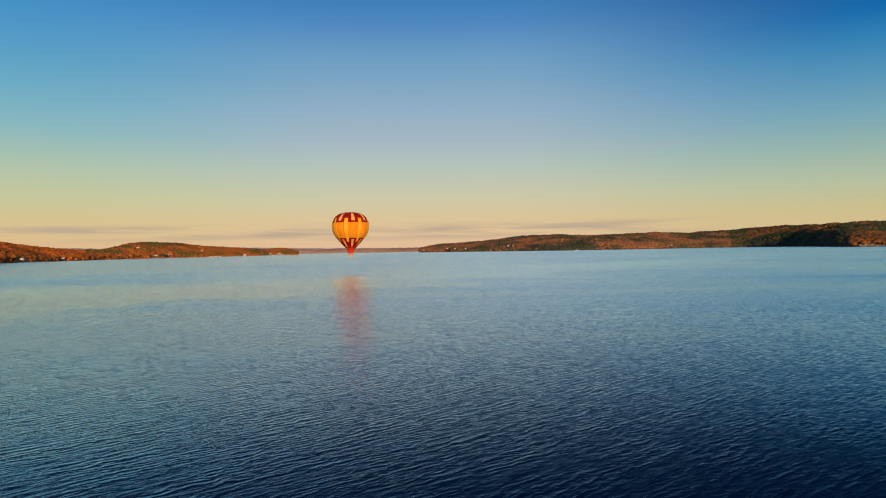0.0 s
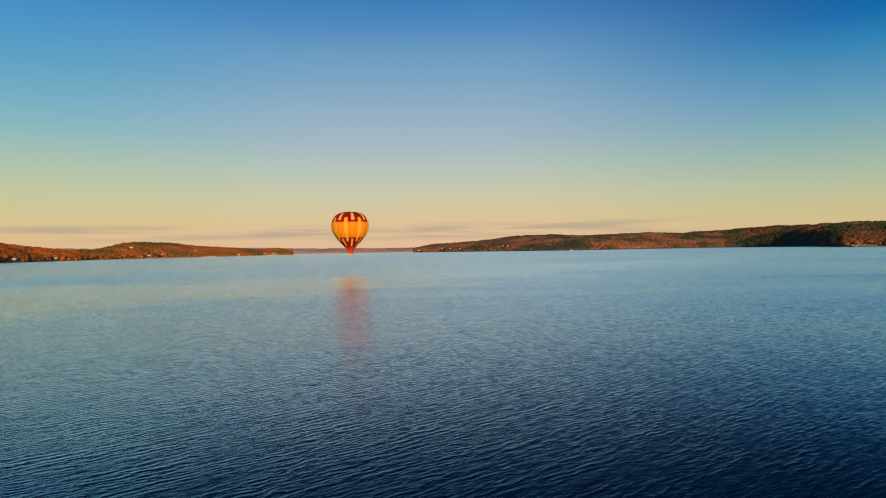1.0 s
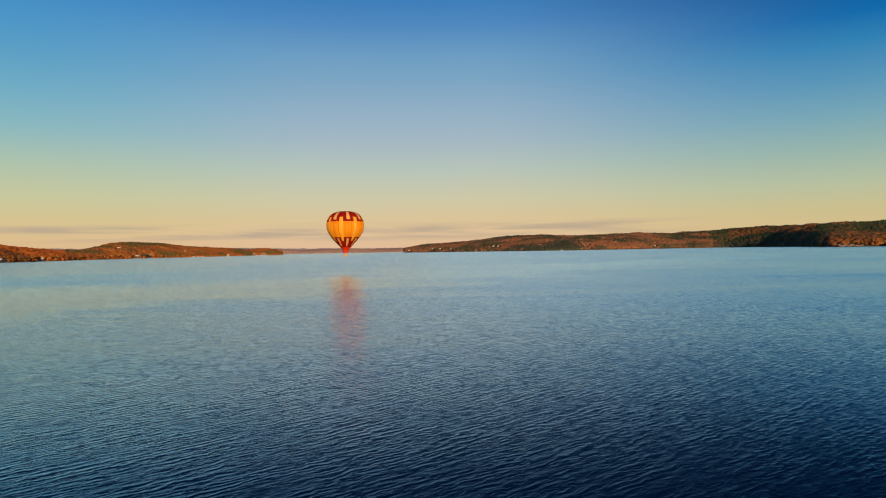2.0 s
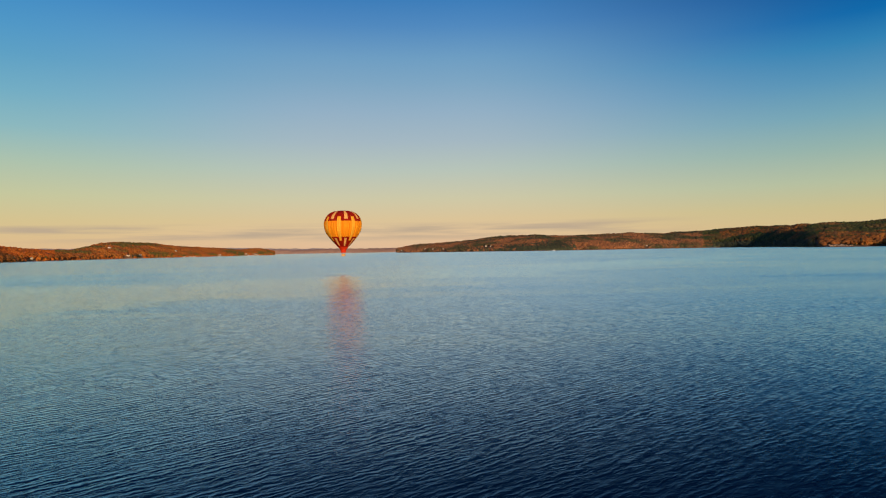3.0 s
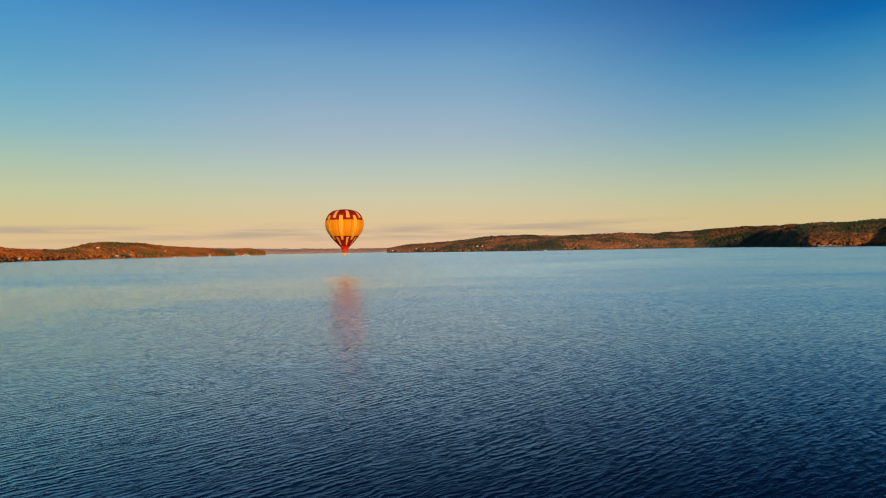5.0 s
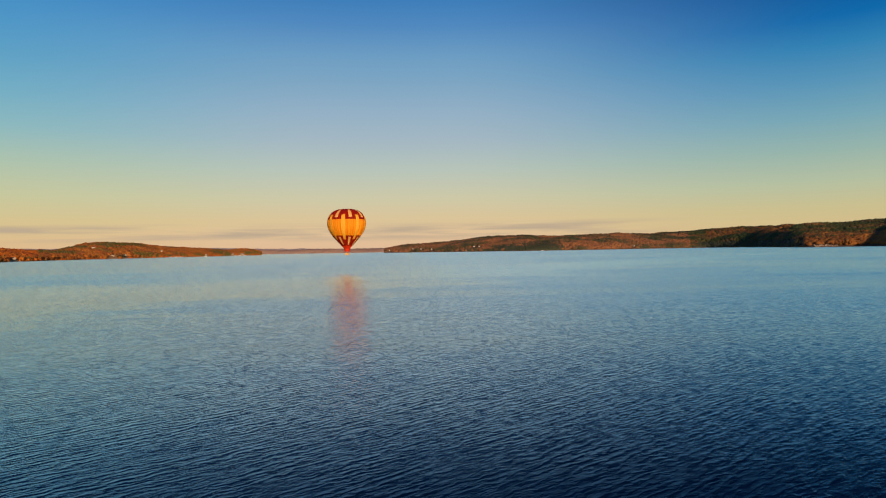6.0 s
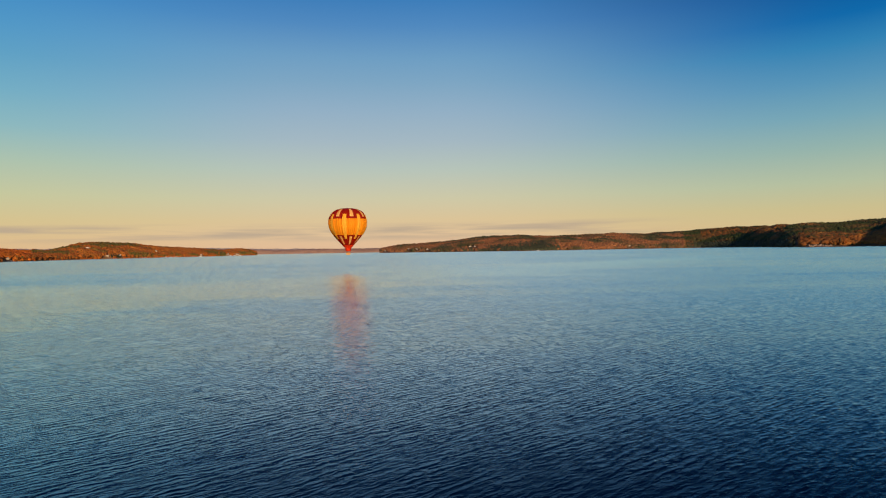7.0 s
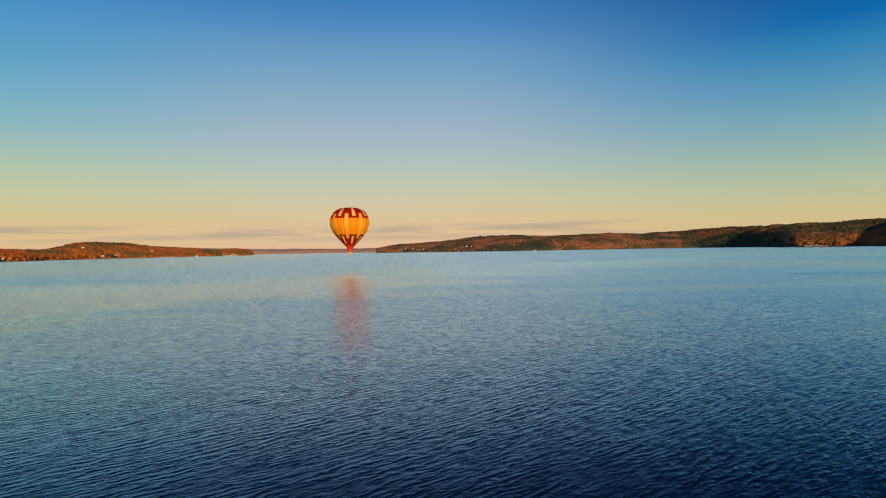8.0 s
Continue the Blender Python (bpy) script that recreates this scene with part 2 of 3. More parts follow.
    slope = vec("ADD", slope, vec("SCALE", wavelets, calc("MULTIPLY", calc("MULTIPLY_ADD", far, 0.75, 0.25), calc("MULTIPLY", calc("MULTIPLY_ADD", calm.outputs[0], 0.75, 0.05), calc("MULTIPLY_ADD", fade(vl.outputs["Value"], 100, 230), -0.6, 1.0)))))
    # the far sides of the waves are foreshortened away: hold their slope down, and lean the rest with distance towards
    # the camera's path, to suit its view
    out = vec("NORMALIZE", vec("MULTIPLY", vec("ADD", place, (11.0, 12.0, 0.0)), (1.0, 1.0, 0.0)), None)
    rough_n = vec("ADD", bp.outputs[0], slope)
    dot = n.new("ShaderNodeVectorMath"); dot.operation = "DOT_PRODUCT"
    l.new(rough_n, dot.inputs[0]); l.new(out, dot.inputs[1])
    upright = vec("MULTIPLY", rough_n, (0.0, 0.0, 1.0))
    flat = vec("MULTIPLY", rough_n, (1.0, 1.0, 0.0))
    steep = n.new("ShaderNodeVectorMath"); steep.operation = "LENGTH"
    l.new(flat, steep.inputs[0])
    tamed = calc("MINIMUM", 1.0, calc("DIVIDE", 0.28, calc("MAXIMUM", steep.outputs["Value"], 0.01)))

    def eased(away):
        """Slopes that fall away from the viewer's side held to that tilt."""
        held = calc("SMOOTH_MIN", dot.outputs["Value"], calc("MULTIPLY_ADD", far, 0.022 - away, away), 0.02)
        return vec("NORMALIZE", vec("ADD", upright, vec("SCALE", flat, calc("MULTIPLY", tamed, calc("DIVIDE", held, dot.outputs["Value"])))), None)

    waved, backs = eased(0.048), eased(0.118)
    # extra tilt dims the mirror of the near eastern water, darkening that corner of the view
    more = calc("MULTIPLY", calc("MULTIPLY", calc("SUBTRACT", 1.12, calm.outputs[0]), calc("SUBTRACT", 1.0, far)), -0.09)
    farther = calc("SMOOTH_MIN", calc("MULTIPLY", calc("DIVIDE", sq, calc("ADD", sq, 90000.0)), LEAN_IN), 0.037, 0.025)
    farther = calc("ADD", farther, calc("MULTIPLY", calc("DIVIDE", sq, calc("ADD", sq, 810000.0)), 0.022))
    # tilt inside the slick is set so the balloon's reflection falls right from the camera
    calmer = calc("MULTIPLY", farther, calc("MULTIPLY_ADD", slick, calc("MULTIPLY_ADD", fade(vl.outputs["Value"], 130, 250), 0.60, -0.46), 1.0))
    calmer = calc("MULTIPLY", calmer, calc("MULTIPLY_ADD", lee, -0.55, calc("MULTIPLY_ADD", tilt_band, 0.35, 1.0)))
    # far eastern water is tilted further so that it renders darker
    east_lean = calc("MULTIPLY", calc("MULTIPLY", calc("SUBTRACT", 1.0, calm.outputs[0]), far), 0.034)
    near_lean = calc("MULTIPLY", calc("MULTIPLY", calm.outputs[0], calc("SUBTRACT", 1.0, far)), 0.026)
    tilt = calc("MULTIPLY", calc("ADD", calc("ADD", near_lean, east_lean), calmer), calc("MULTIPLY_ADD", slick, calc("SUBTRACT", 1.0, gr.outputs[0]), gr.outputs[0]))
    # lean runs along the line to the camera's path, not along the wind
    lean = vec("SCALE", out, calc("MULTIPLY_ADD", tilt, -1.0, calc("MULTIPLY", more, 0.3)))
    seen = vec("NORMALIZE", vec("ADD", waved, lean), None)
    gl = n.new("ShaderNodeBsdfGlossy")
    gl.inputs["Color"].default_value = (0.92, 0.965, 0.945, 1)
    l.new(seen, gl.inputs["Normal"])
    l.new(calc("MULTIPLY_ADD", slick, -0.05, calc("MULTIPLY_ADD", far, -0.02, 0.20)), gl.inputs["Roughness"])
    fr = n.new("ShaderNodeFresnel"); fr.inputs["IOR"].default_value = 1.345
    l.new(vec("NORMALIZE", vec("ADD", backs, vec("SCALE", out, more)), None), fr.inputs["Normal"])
    mx = n.new("ShaderNodeMixShader")
    gloss = ramp_of(n, [(p, (v, v, v, 1)) for p, v in ((0.0, 0.0), (0.06, 0.007), (0.14, 0.088), (0.23, 0.37), (0.37, 0.66), (0.55, 0.84), (1.0, 1.0))])
    l.new(fr.outputs[0], gloss.inputs[0])
    l.new(gloss.outputs[0], mx.inputs[0]); l.new(b.outputs[0], mx.inputs[1]); l.new(gl.outputs[0], mx.inputs[2])
    l.new(mx.outputs[0], n["Material Output"].inputs[0])
    return m


CHOP, DASH, RIPPLE, LEAN_IN, BODY = 0.50, 0.92, 0.079, 0.24, (0.0006, 0.0100, 0.040, 1)
WATER = water_material()
FOREST_A = foliage("autumn_leaves_west", [(0.14, (0.095, 0.088, 0.022)), (0.36, (0.18, 0.105, 0.024)), (0.52, (0.27, 0.088, 0.020)),
                                          (0.66, (0.33, 0.100, 0.020)), (0.86, (0.37, 0.140, 0.025)), (1.0, (0.22, 0.068, 0.018))], patch_scale=0.010, spread=0.30)
FOREST_D = foliage("dull_autumn_leaves", [(0.14, (0.030, 0.048, 0.018)), (0.44, (0.050, 0.058, 0.021)), (0.64, (0.080, 0.062, 0.025)),
                                          (0.80, (0.120, 0.068, 0.028)), (0.94, (0.16, 0.080, 0.032)), (1.0, (0.10, 0.056, 0.026))], spread=0.18)
FOREST_C = foliage("bright_autumn_leaves", [(0.10, (0.20, 0.075, 0.018)), (0.35, (0.36, 0.092, 0.013)), (0.60, (0.46, 0.112, 0.014)), (0.85, (0.48, 0.145, 0.018)), (1.0, (0.34, 0.078, 0.014))], spread=0.12)
FOREST_B = foliage("autumn_leaves_east", [(0.14, (0.044, 0.050, 0.026)), (0.34, (0.088, 0.066, 0.034)), (0.50, (0.15, 0.082, 0.042)),
                                          (0.70, (0.21, 0.092, 0.046)), (0.90, (0.26, 0.115, 0.052)), (1.0, (0.16, 0.070, 0.040))], spread=0.22)
PINE = foliage("pine_needles", [(0.0, (0.026, 0.044, 0.036)), (1.0, (0.066, 0.078, 0.044))])
# shade at the foot of the ridge is put into these dark leaf colours
SHADE = foliage("shaded_belt_leaves", [(0.0, (0.028, 0.038, 0.027)), (1.0, (0.060, 0.068, 0.041))])
RUST = foliage("rust_leaves", [(0.0, (0.12, 0.058, 0.020)), (0.6, (0.21, 0.078, 0.022)), (1.0, (0.28, 0.12, 0.028))], spread=0.2)
BARK = noisy("bark", (0.05, 0.035, 0.025), (0.13, 0.09, 0.06), 2.0, 0.9, 0.6, stretch=(1, 1, 0.25))
SOIL_A = noisy("leaf_litter_west", (0.26, 0.12, 0.04), (0.46, 0.24, 0.09), 0.03, 0.95, 0.3, fine=22)
SOIL_B = noisy("leaf_litter_east", (0.07, 0.045, 0.022), (0.18, 0.09, 0.04), 0.03, 0.95, 0.3, fine=22)
# aerial haze over the far ridges is mixed into these two base colours
HAZE_TINT = noisy("haze_tinted_hills", (0.40, 0.33, 0.32), (0.50, 0.42, 0.40), 0.004, 0.95, 0.1, fine=9)
FAR_HAZED = noisy("haze_tinted_woods", (0.26, 0.165, 0.135), (0.44, 0.28, 0.21), 0.0025, 0.95, 0.3, fine=9)
STONE = noisy("pale_granite", (0.24, 0.17, 0.12), (0.42, 0.31, 0.23), 0.5, 0.85, 0.6)
CLAP = noisy("white_clapboard", (0.66, 0.60, 0.52), (0.80, 0.74, 0.66), 0.6, 0.6, 0.2, stretch=(0.2, 0.2, 6))
TANWALL = noisy("tan_clapboard", (0.58, 0.48, 0.36), (0.70, 0.60, 0.46), 0.6, 0.65, 0.2, stretch=(0.2, 0.2, 6))
SHINGLE = noisy("grey_shingles", (0.06, 0.06, 0.065), (0.15, 0.14, 0.14), 1.5, 0.85, 0.4)
GLASS = material("window_glass", 0.05, 0, 0.8)[0]
GLASS.node_tree.nodes["Principled BSDF"].inputs["Base Color"].default_value = (0.02, 0.03, 0.04, 1)
PAINT = noisy("white_paint", (0.74, 0.74, 0.72), (0.84, 0.84, 0.82), 1.2, 0.4, 0.05)
PLANK = noisy("weathered_planks", (0.20, 0.16, 0.12), (0.36, 0.30, 0.24), 1.0, 0.9, 0.4, stretch=(1, 6, 1))
BRICK = noisy("chimney_brick", (0.22, 0.08, 0.05), (0.34, 0.13, 0.09), 3, 0.9, 0.4)
N_RED = fabric("dark_red_nylon", (0.27, 0.007, 0.002), (0.35, 0.012, 0.003))
N_GOLD = fabric("golden_yellow_nylon", (0.90, 0.28, 0.008), (0.96, 0.36, 0.012))
N_LIGHT = fabric("pale_yellow_nylon", (0.92, 0.44, 0.035), (0.95, 0.50, 0.05))
N_CREAM = fabric("cream_nylon", (0.84, 0.44, 0.13), (0.90, 0.52, 0.18))
N_SCARLET = fabric("scarlet_nylon", (0.72, 0.040, 0.008), (0.82, 0.055, 0.010))
WICKER = noisy("wicker", (0.42, 0.24, 0.08), (0.62, 0.38, 0.15), 6, 0.8, 0.8, stretch=(1, 1, 5))
LEATHER = noisy("tan_leather", (0.30, 0.15, 0.05), (0.42, 0.22, 0.08), 4, 0.55, 0.3)
STEEL = noisy("burner_steel", (0.45, 0.45, 0.46), (0.60, 0.60, 0.60), 5, 0.3, 0.1, metal=1.0)
CABLE = noisy("steel_cable", (0.10, 0.10, 0.11), (0.18, 0.18, 0.19), 8, 0.45, 0.1, metal=0.8)


# ---------------------------------------------------------------- builders
def mesh_of(name, bm, mats, smooth=False):
    me = bpy.data.meshes.new(name)
    bm.to_mesh(me)
    bm.free()
    for m in (mats if isinstance(mats, (list, tuple)) else [mats]):
        me.materials.append(m)
    if smooth:
        me.shade_smooth()
    return me


def part(name, bm, mat, parent=None, label="", smooth=False):
    ob = new(name, mesh_of(name, bm, mat, smooth))
    if parent is not None:
        ob.parent = parent
    return tagged(ob, label)


def raw(name, verts, faces, mat, smooth=True):
    """A mesh from arrays: faces all of one size."""
    me = bpy.data.meshes.new(name)
    verts, faces = np.asarray(verts, np.float32), np.asarray(faces, np.int32)
    k = faces.shape[1]
    me.vertices.add(len(verts)); me.vertices.foreach_set("co", verts.ravel())
    me.loops.add(faces.size); me.loops.foreach_set("vertex_index", faces.ravel())
    me.polygons.add(len(faces)); me.polygons.foreach_set("loop_start", np.arange(0, faces.size, k, dtype=np.int32))
    me.update(calc_edges=True)
    me.validate()
    me.materials.append(mat)
    if smooth:
        me.shade_smooth()
    return me


def box(bm, sx, sy, sz, at=(0, 0, 0), bevel=0.0, turn=None):
    g = bmesh.ops.create_cube(bm, size=1.0)["verts"]
    m = Matrix.Translation(at) @ (turn or Matrix.Identity(4)) @ Matrix.Diagonal((sx, sy, sz, 1))
    bmesh.ops.transform(bm, matrix=m, verts=g)
    if bevel:
        es = list({e for v in g for e in v.link_edges})
        bmesh.ops.bevel(bm, geom=es, offset=bevel, segments=2, affect="EDGES", profile=0.6)
    return bm


def rod(bm, a, b, r1, r2=None, seg=8):
    a, b = Vector(a), Vector(b)
    d = b - a
    g = bmesh.ops.create_cone(bm, cap_ends=True, segments=seg, radius1=r1, radius2=r1 if r2 is None else r2, depth=d.length)["verts"]
    bmesh.ops.transform(bm, matrix=Matrix.Translation((a + b) / 2) @ d.to_track_quat("Z", "Y").to_matrix().to_4x4(), verts=g)
    return bm


def ring(bm, radius, thick, z=0.0, seg=32, side_seg=8):
    vs = []
    for i in range(seg):
        t = 2 * math.pi * i / seg
        vs.append([bm.verts.new(((radius + thick * math.cos(p)) * math.cos(t), (radius + thick * math.cos(p)) * math.sin(t), z + thick * math.sin(p)))
                   for p in (2 * math.pi * j / side_seg for j in range(side_seg))])
    for i in range(seg):
        for j in range(side_seg):
            bm.faces.new((vs[i][j], vs[(i + 1) % seg][j], vs[(i + 1) % seg][(j + 1) % side_seg], vs[i][(j + 1) % side_seg]))
    return bm


# ---------------------------------------------------------------- the lake
def build_lake():
    """One sheet of water to the horizon, finest in front of the path, with long low swell in its surface."""
    cx, h = -11.0, 9.5
    radii = [0.0, 3.0, 5.0]
    r = 6.5
    while r < 4900:
        radii.append(r)
        r += min(max(0.10, 1.1 * r * r / (h * 1079)), 0.03 * r if r > 150 else 9)
    radii.append(4900.0)
    angles = list(np.linspace(-70, 70, 540)) + list(np.linspace(74, 286, 54))
    na, nr = len(angles), len(radii)
    a = np.radians(np.array(angles))[None, :]
    rr = np.array(radii)[:, None]
    X, Y = cx + rr * np.sin(a), rr * np.cos(a)
    Z = np.zeros_like(X)
    rng = np.random.default_rng(4)
    step = np.maximum(rr * 0.0039, np.gradient(np.array(radii))[:, None])
    for _ in range(26):
        wl_ = rng.uniform(0.50, 1.10)
        th = radians(132) + rng.normal(0, 0.36)
        k = 2 * math.pi / wl_
        fade = np.clip(1.6 - 4.5 * step / wl_, 0, 1)
        Z += fade * 0.0018 * wl_ * np.sin(k * (X * math.cos(th) + Y * math.sin(th)) + rng.uniform(0, 6.28))
    Z *= 0.68
    verts = np.stack([X, Y, Z], -1).reshape(-1, 3)
    i, j = np.meshgrid(np.arange(nr - 1), np.arange(na), indexing="ij")
    j2 = (j + 1) % na
    faces = np.stack([i * na + j, (i + 1) * na + j, (i + 1) * na + j2, i * na + j2], -1).reshape(-1, 4)[:, ::-1]
    lake = new("water", raw("water", verts, faces, WATER))
    tagged(lake, "deep blue lake water ruffled by light wind", "lake", kind="structure")


build_lake()


# ---------------------------------------------------------------- the shores
def spread(values, at):
    """Smooth run through a few values."""
    xs, ys = np.array(values)[:, 0], np.array(values)[:, 1]
    fine = np.linspace(xs[0], xs[-1], 400)
    y = np.interp(fine, xs, ys)
    for _ in range(2):
        y = np.convolve(np.pad(y, 6, mode="edge"), np.ones(13) / 13, mode="valid")
    return np.interp(at, fine, y)


def wobble(x, y, size, seed=0.0):
    return np.array([noise.noise(Vector((p / size + seed, q / size - seed, seed))) for p, q in zip(np.ravel(x), np.ravel(y))]).reshape(np.shape(x))


class Shore:
    """A wooded shore: for each bearing (x over y from the first eye) its waterline's distance, ridge height and depth of the slope."""

    def __init__(self, line, ridge, depth, seed):
        self.line, self.ridge, self.depth, self.seed = line, ridge, depth, seed

    def height(self, b, v):
        d = spread(self.line, b)
        R = spread(self.depth, b)
        T = spread(self.ridge, b)
        s = np.clip(v / R, 0, 1)
        up = s ** 0.85 * (1 - 0.25 * s) / 0.75
        z = 0.55 + T * up * np.where(v > R, np.clip(1.25 - 0.25 * v / R, 0, 1), 1)
        n = wobble(b * d, d + v, 99, self.seed) * 0.09 + wobble(b * d, d + v, 34, self.seed + 3) * 0.03
        z = z + T * n * np.clip(v / R * 2, 0, 1)
        return np.where(v <= 0, -0.5, np.maximum(z, 0.3))

    def place(self, b, v):
        d = spread(self.line, b) + wobble(b * 900, b * 0, 22, self.seed + 8) * 13 + v
        return b * d, d

    def land(self, name, mat, b0, b1, nb, label):
        vs = np.concatenate([[-15, -0.1, 1.5, 5, 13], np.linspace(24, 616, 42), np.linspace(660, 946, 7)])
        b = np.linspace(b0, b1, nb)
        B, V = np.meshgrid(b, vs, indexing="ij")
        X, Y = self.place(B.ravel(), V.ravel())
        Z = self.height(B.ravel(), V.ravel())
        Z[V.ravel() > 940] = -2
        m = len(vs)
        i, j = np.meshgrid(np.arange(nb - 1), np.arange(m - 1), indexing="ij")
        faces = np.stack([i * m + j, (i + 1) * m + j, (i + 1) * m + j + 1, i * m + j + 1], -1).reshape(-1, 4)
        ob = new(name, raw(name, np.stack([X, Y, Z], -1), faces, mat))
        return tagged(ob, label, "shore", kind="structure")


def crown_kinds(count, rough, seed, cuts=2):
    """Ragged tree crowns about one unit wide, standing on z = 0."""
    rng = np.random.default_rng(seed)
    bm = bmesh.new()
    bmesh.ops.create_icosphere(bm, subdivisions=cuts, radius=1.0)
    base = np.array([v.co[:] for v in bm.verts])
    tri = np.array([[v.index for v in f.verts] for f in bm.faces if f.calc_center_median().z > -0.35])
    bm.free()
    kinds = []
    for _ in range(count):
        n = base * (1 + rng.normal(0, rough, (len(base), 1)))
        lobes = rng.normal(0, 1, (5, 3))
        lobes /= np.linalg.norm(lobes, axis=1)[:, None]
        n *= (0.82 + 0.32 * np.max(np.clip(base @ lobes.T, 0, 1) ** 3, axis=1))[:, None]
        n[:, 2] = n[:, 2] * 0.62 + 0.55
        n[:, :2] *= 0.5
        kinds.append(n)
    return kinds, tri


def pine_kinds(count, seed):
    """Pointed crowns of ragged drooping tiers."""
    rng = np.random.default_rng(seed)
    kinds = []
    seg, tiers = 7, 5
    for _ in range(count):
        vs, fs = [], []
        for t in range(tiers):
            z0, z1 = 0.12 + 0.17 * t, 0.12 + 0.17 * t + 0.30
            r0 = 0.30 * (1 - t / (tiers + 0.4))
            o = len(vs)
            for s in range(seg):
                a = 2 * math.pi * (s + 0.5 * (t % 2)) / seg
                r = r0 * rng.uniform(0.7, 1.25)
                vs.append((r * math.cos(a), r * math.sin(a), z0 + rng.uniform(-0.04, 0.04)))
            vs.append((0, 0, z1))
            fs += [(o + s, o + (s + 1) % seg, o + seg) for s in range(seg)]
        kinds.append(np.array(vs))
    return kinds, np.array(fs)


LEAFY, LEAFY_F = crown_kinds(12, 0.14, 11)
SMALL, SMALL_F = crown_kinds(16, 0.12, 13, 1)
PINES, PINES_F = pine_kinds(5, 12)


def forest(name, shore, b0, b1, v0, v1, spacing, tall, mat, kinds, faces, seed, label, clear=(), broad=1.0):
    """Many crowns joined into one wood, kept clear in front of buildings so that the camera sees them, and in other
    given gaps.
    """
    rng = np.random.default_rng(seed)
    bs = np.linspace(b0, b1, 600)
    d = spread(shore.line, bs)
    R = spread(shore.depth, bs)
    area = float(np.mean(d * R) * (v1 - v0) * (b1 - b0))
    n = int(area / spacing ** 2)
    w = d * R
    b = np.interp(rng.random(n), np.cumsum(w) / w.sum(), bs)
    v = np.maximum(0.8 if tall < 4.5 else 4.4, (v0 + (v1 - v0) * rng.random(n)) * spread(shore.depth, b))
    ok = np.ones(n, bool)
    for cb, cv, half in clear:
        edge = half * (rng.uniform(0.5, 1.1, n) if half > 88 else 1.0)     # ragged edges on wide clearings
        ok &= ~((abs(b - cb) * spread(shore.line, b) < edge) & (v > cv - 44 - half) & (v < cv + edge))
    b, v = b[ok], v[ok]
    X, Y = shore.place(b, v)
    Z = shore.height(b, v)
    V, F, o = [], [], 0
    for x, y, z in zip(X, Y, Z):
        k = kinds[rng.integers(len(kinds))]
        h = tall * (rng.uniform(0.62, 1.2) if kinds is PINES else rng.uniform(0.78, 1.15))
        wide = broad * h * rng.uniform(0.8, 1.4)
        a = rng.uniform(0, 6.28)
        c, s = math.cos(a), math.sin(a)
        q = np.empty_like(k)
        q[:, 0] = x + wide * (k[:, 0] * c - k[:, 1] * s)
        q[:, 1] = y + wide * (k[:, 0] * s + k[:, 1] * c)
        q[:, 2] = z - (0.45 if tall < 4.5 else 0.37 if tall < 8.5 else 0.30) * h + h * k[:, 2]
        V.append(q); F.append(faces + o); o += len(q)
    ob = new(name, raw(name, np.concatenate(V), np.concatenate(F), mat, smooth=kinds is not PINES))
    return tagged(ob, label, "woodland", kind="stuff")


WEST = Shore(line=[(-1.05, 648), (-0.87, 843), (-0.73, 1040), (-0.63, 1280), (-0.50, 1703), (-0.36, 2155), (-0.235, 2713), (-0.22, 2787)],
             ridge=[(-1.05, 45.9), (-0.80, 41.4), (-0.73, 36.8), (-0.66, 26.3), (-0.59, 21.3), (-0.562, 19.1), (-0.535, 32.3), (-0.51, 45.9), (-0.48, 48.0), (-0.43, 44.3), (-0.39, 32.3), (-0.32, 26.3), (-0.29, 15.8),
                    (-0.265, 29.0), (-0.247, 23.0), (-0.232, 3.0), (-0.22, 0.0)],
             depth=[(-1.05, 195.8), (-0.73, 195.8), (-0.575, 227), (-0.50, 376), (-0.40, 301), (-0.30, 211), (-0.22, 90.2)], seed=2.3)
EAST = Shore(line=[(-0.042, 3104), (0.06, 2863), (0.20, 2501), (0.27, 2519), (0.34, 2652), (0.44, 2838), (0.50, 2849), (0.58, 2475), (0.65, 1804), (0.67, 1727), (0.80, 1639), (0.83, 1518), (0.86, 1342), (1.05, 965)],
             ridge=[(-0.042, 7.0), (-0.02, 30.0), (0.0, 35.3), (0.06, 44.3), (0.12, 65.4), (0.19, 71.5), (0.25, 59.4), (0.34, 75.5), (0.41, 72.6), (0.47, 89.5), (0.51, 96.1), (0.54, 99.7), (0.58, 97.5),
                    (0.62, 88.7), (0.66, 81.4), (0.72, 85.8), (0.78, 90.9), (0.80, 92.4), (0.83, 91.7), (0.86, 88.7), (1.05, 78.5)],
             depth=[(-0.042, 121.0), (0.06, 392), (0.20, 482), (0.47, 513), (0.62, 632), (0.72, 648), (1.05, 603)], seed=7.1)

# buildings: bearing, depth behind the waterline, length, turn, clearing
WEST_HOUSES = [(-0.690, 13, 13, 12, 15), (-0.624, 18, 11, -20, 13), (-0.500, 209, 14, 5, 13), (-0.471, 24, 16, 8, 15), (-0.452, 29, 12, -12, 10),
               (-0.395, 132, 11, 20, 10), (-0.325, 15, 13, 4, 12), (-0.283, 24, 14, -6, 13), (-0.268, 13, 20, 3, 16)]
EAST_HOUSES = [(-0.031, 44, 15, 10, 16), (0.007, 66, 13, -15, 15), (0.020, 64, 14, 5, 15), (0.037, 62, 13, 12, 15), (0.107, 99, 18, -5, 18),
               (0.115, 92, 12, 20, 13), (0.375, 44, 11, 8, 11)]
WEST_CLEAR = [(h[0], h[1], h[4]) for h in WEST_HOUSES] + [(-0.49, -153, 165)]
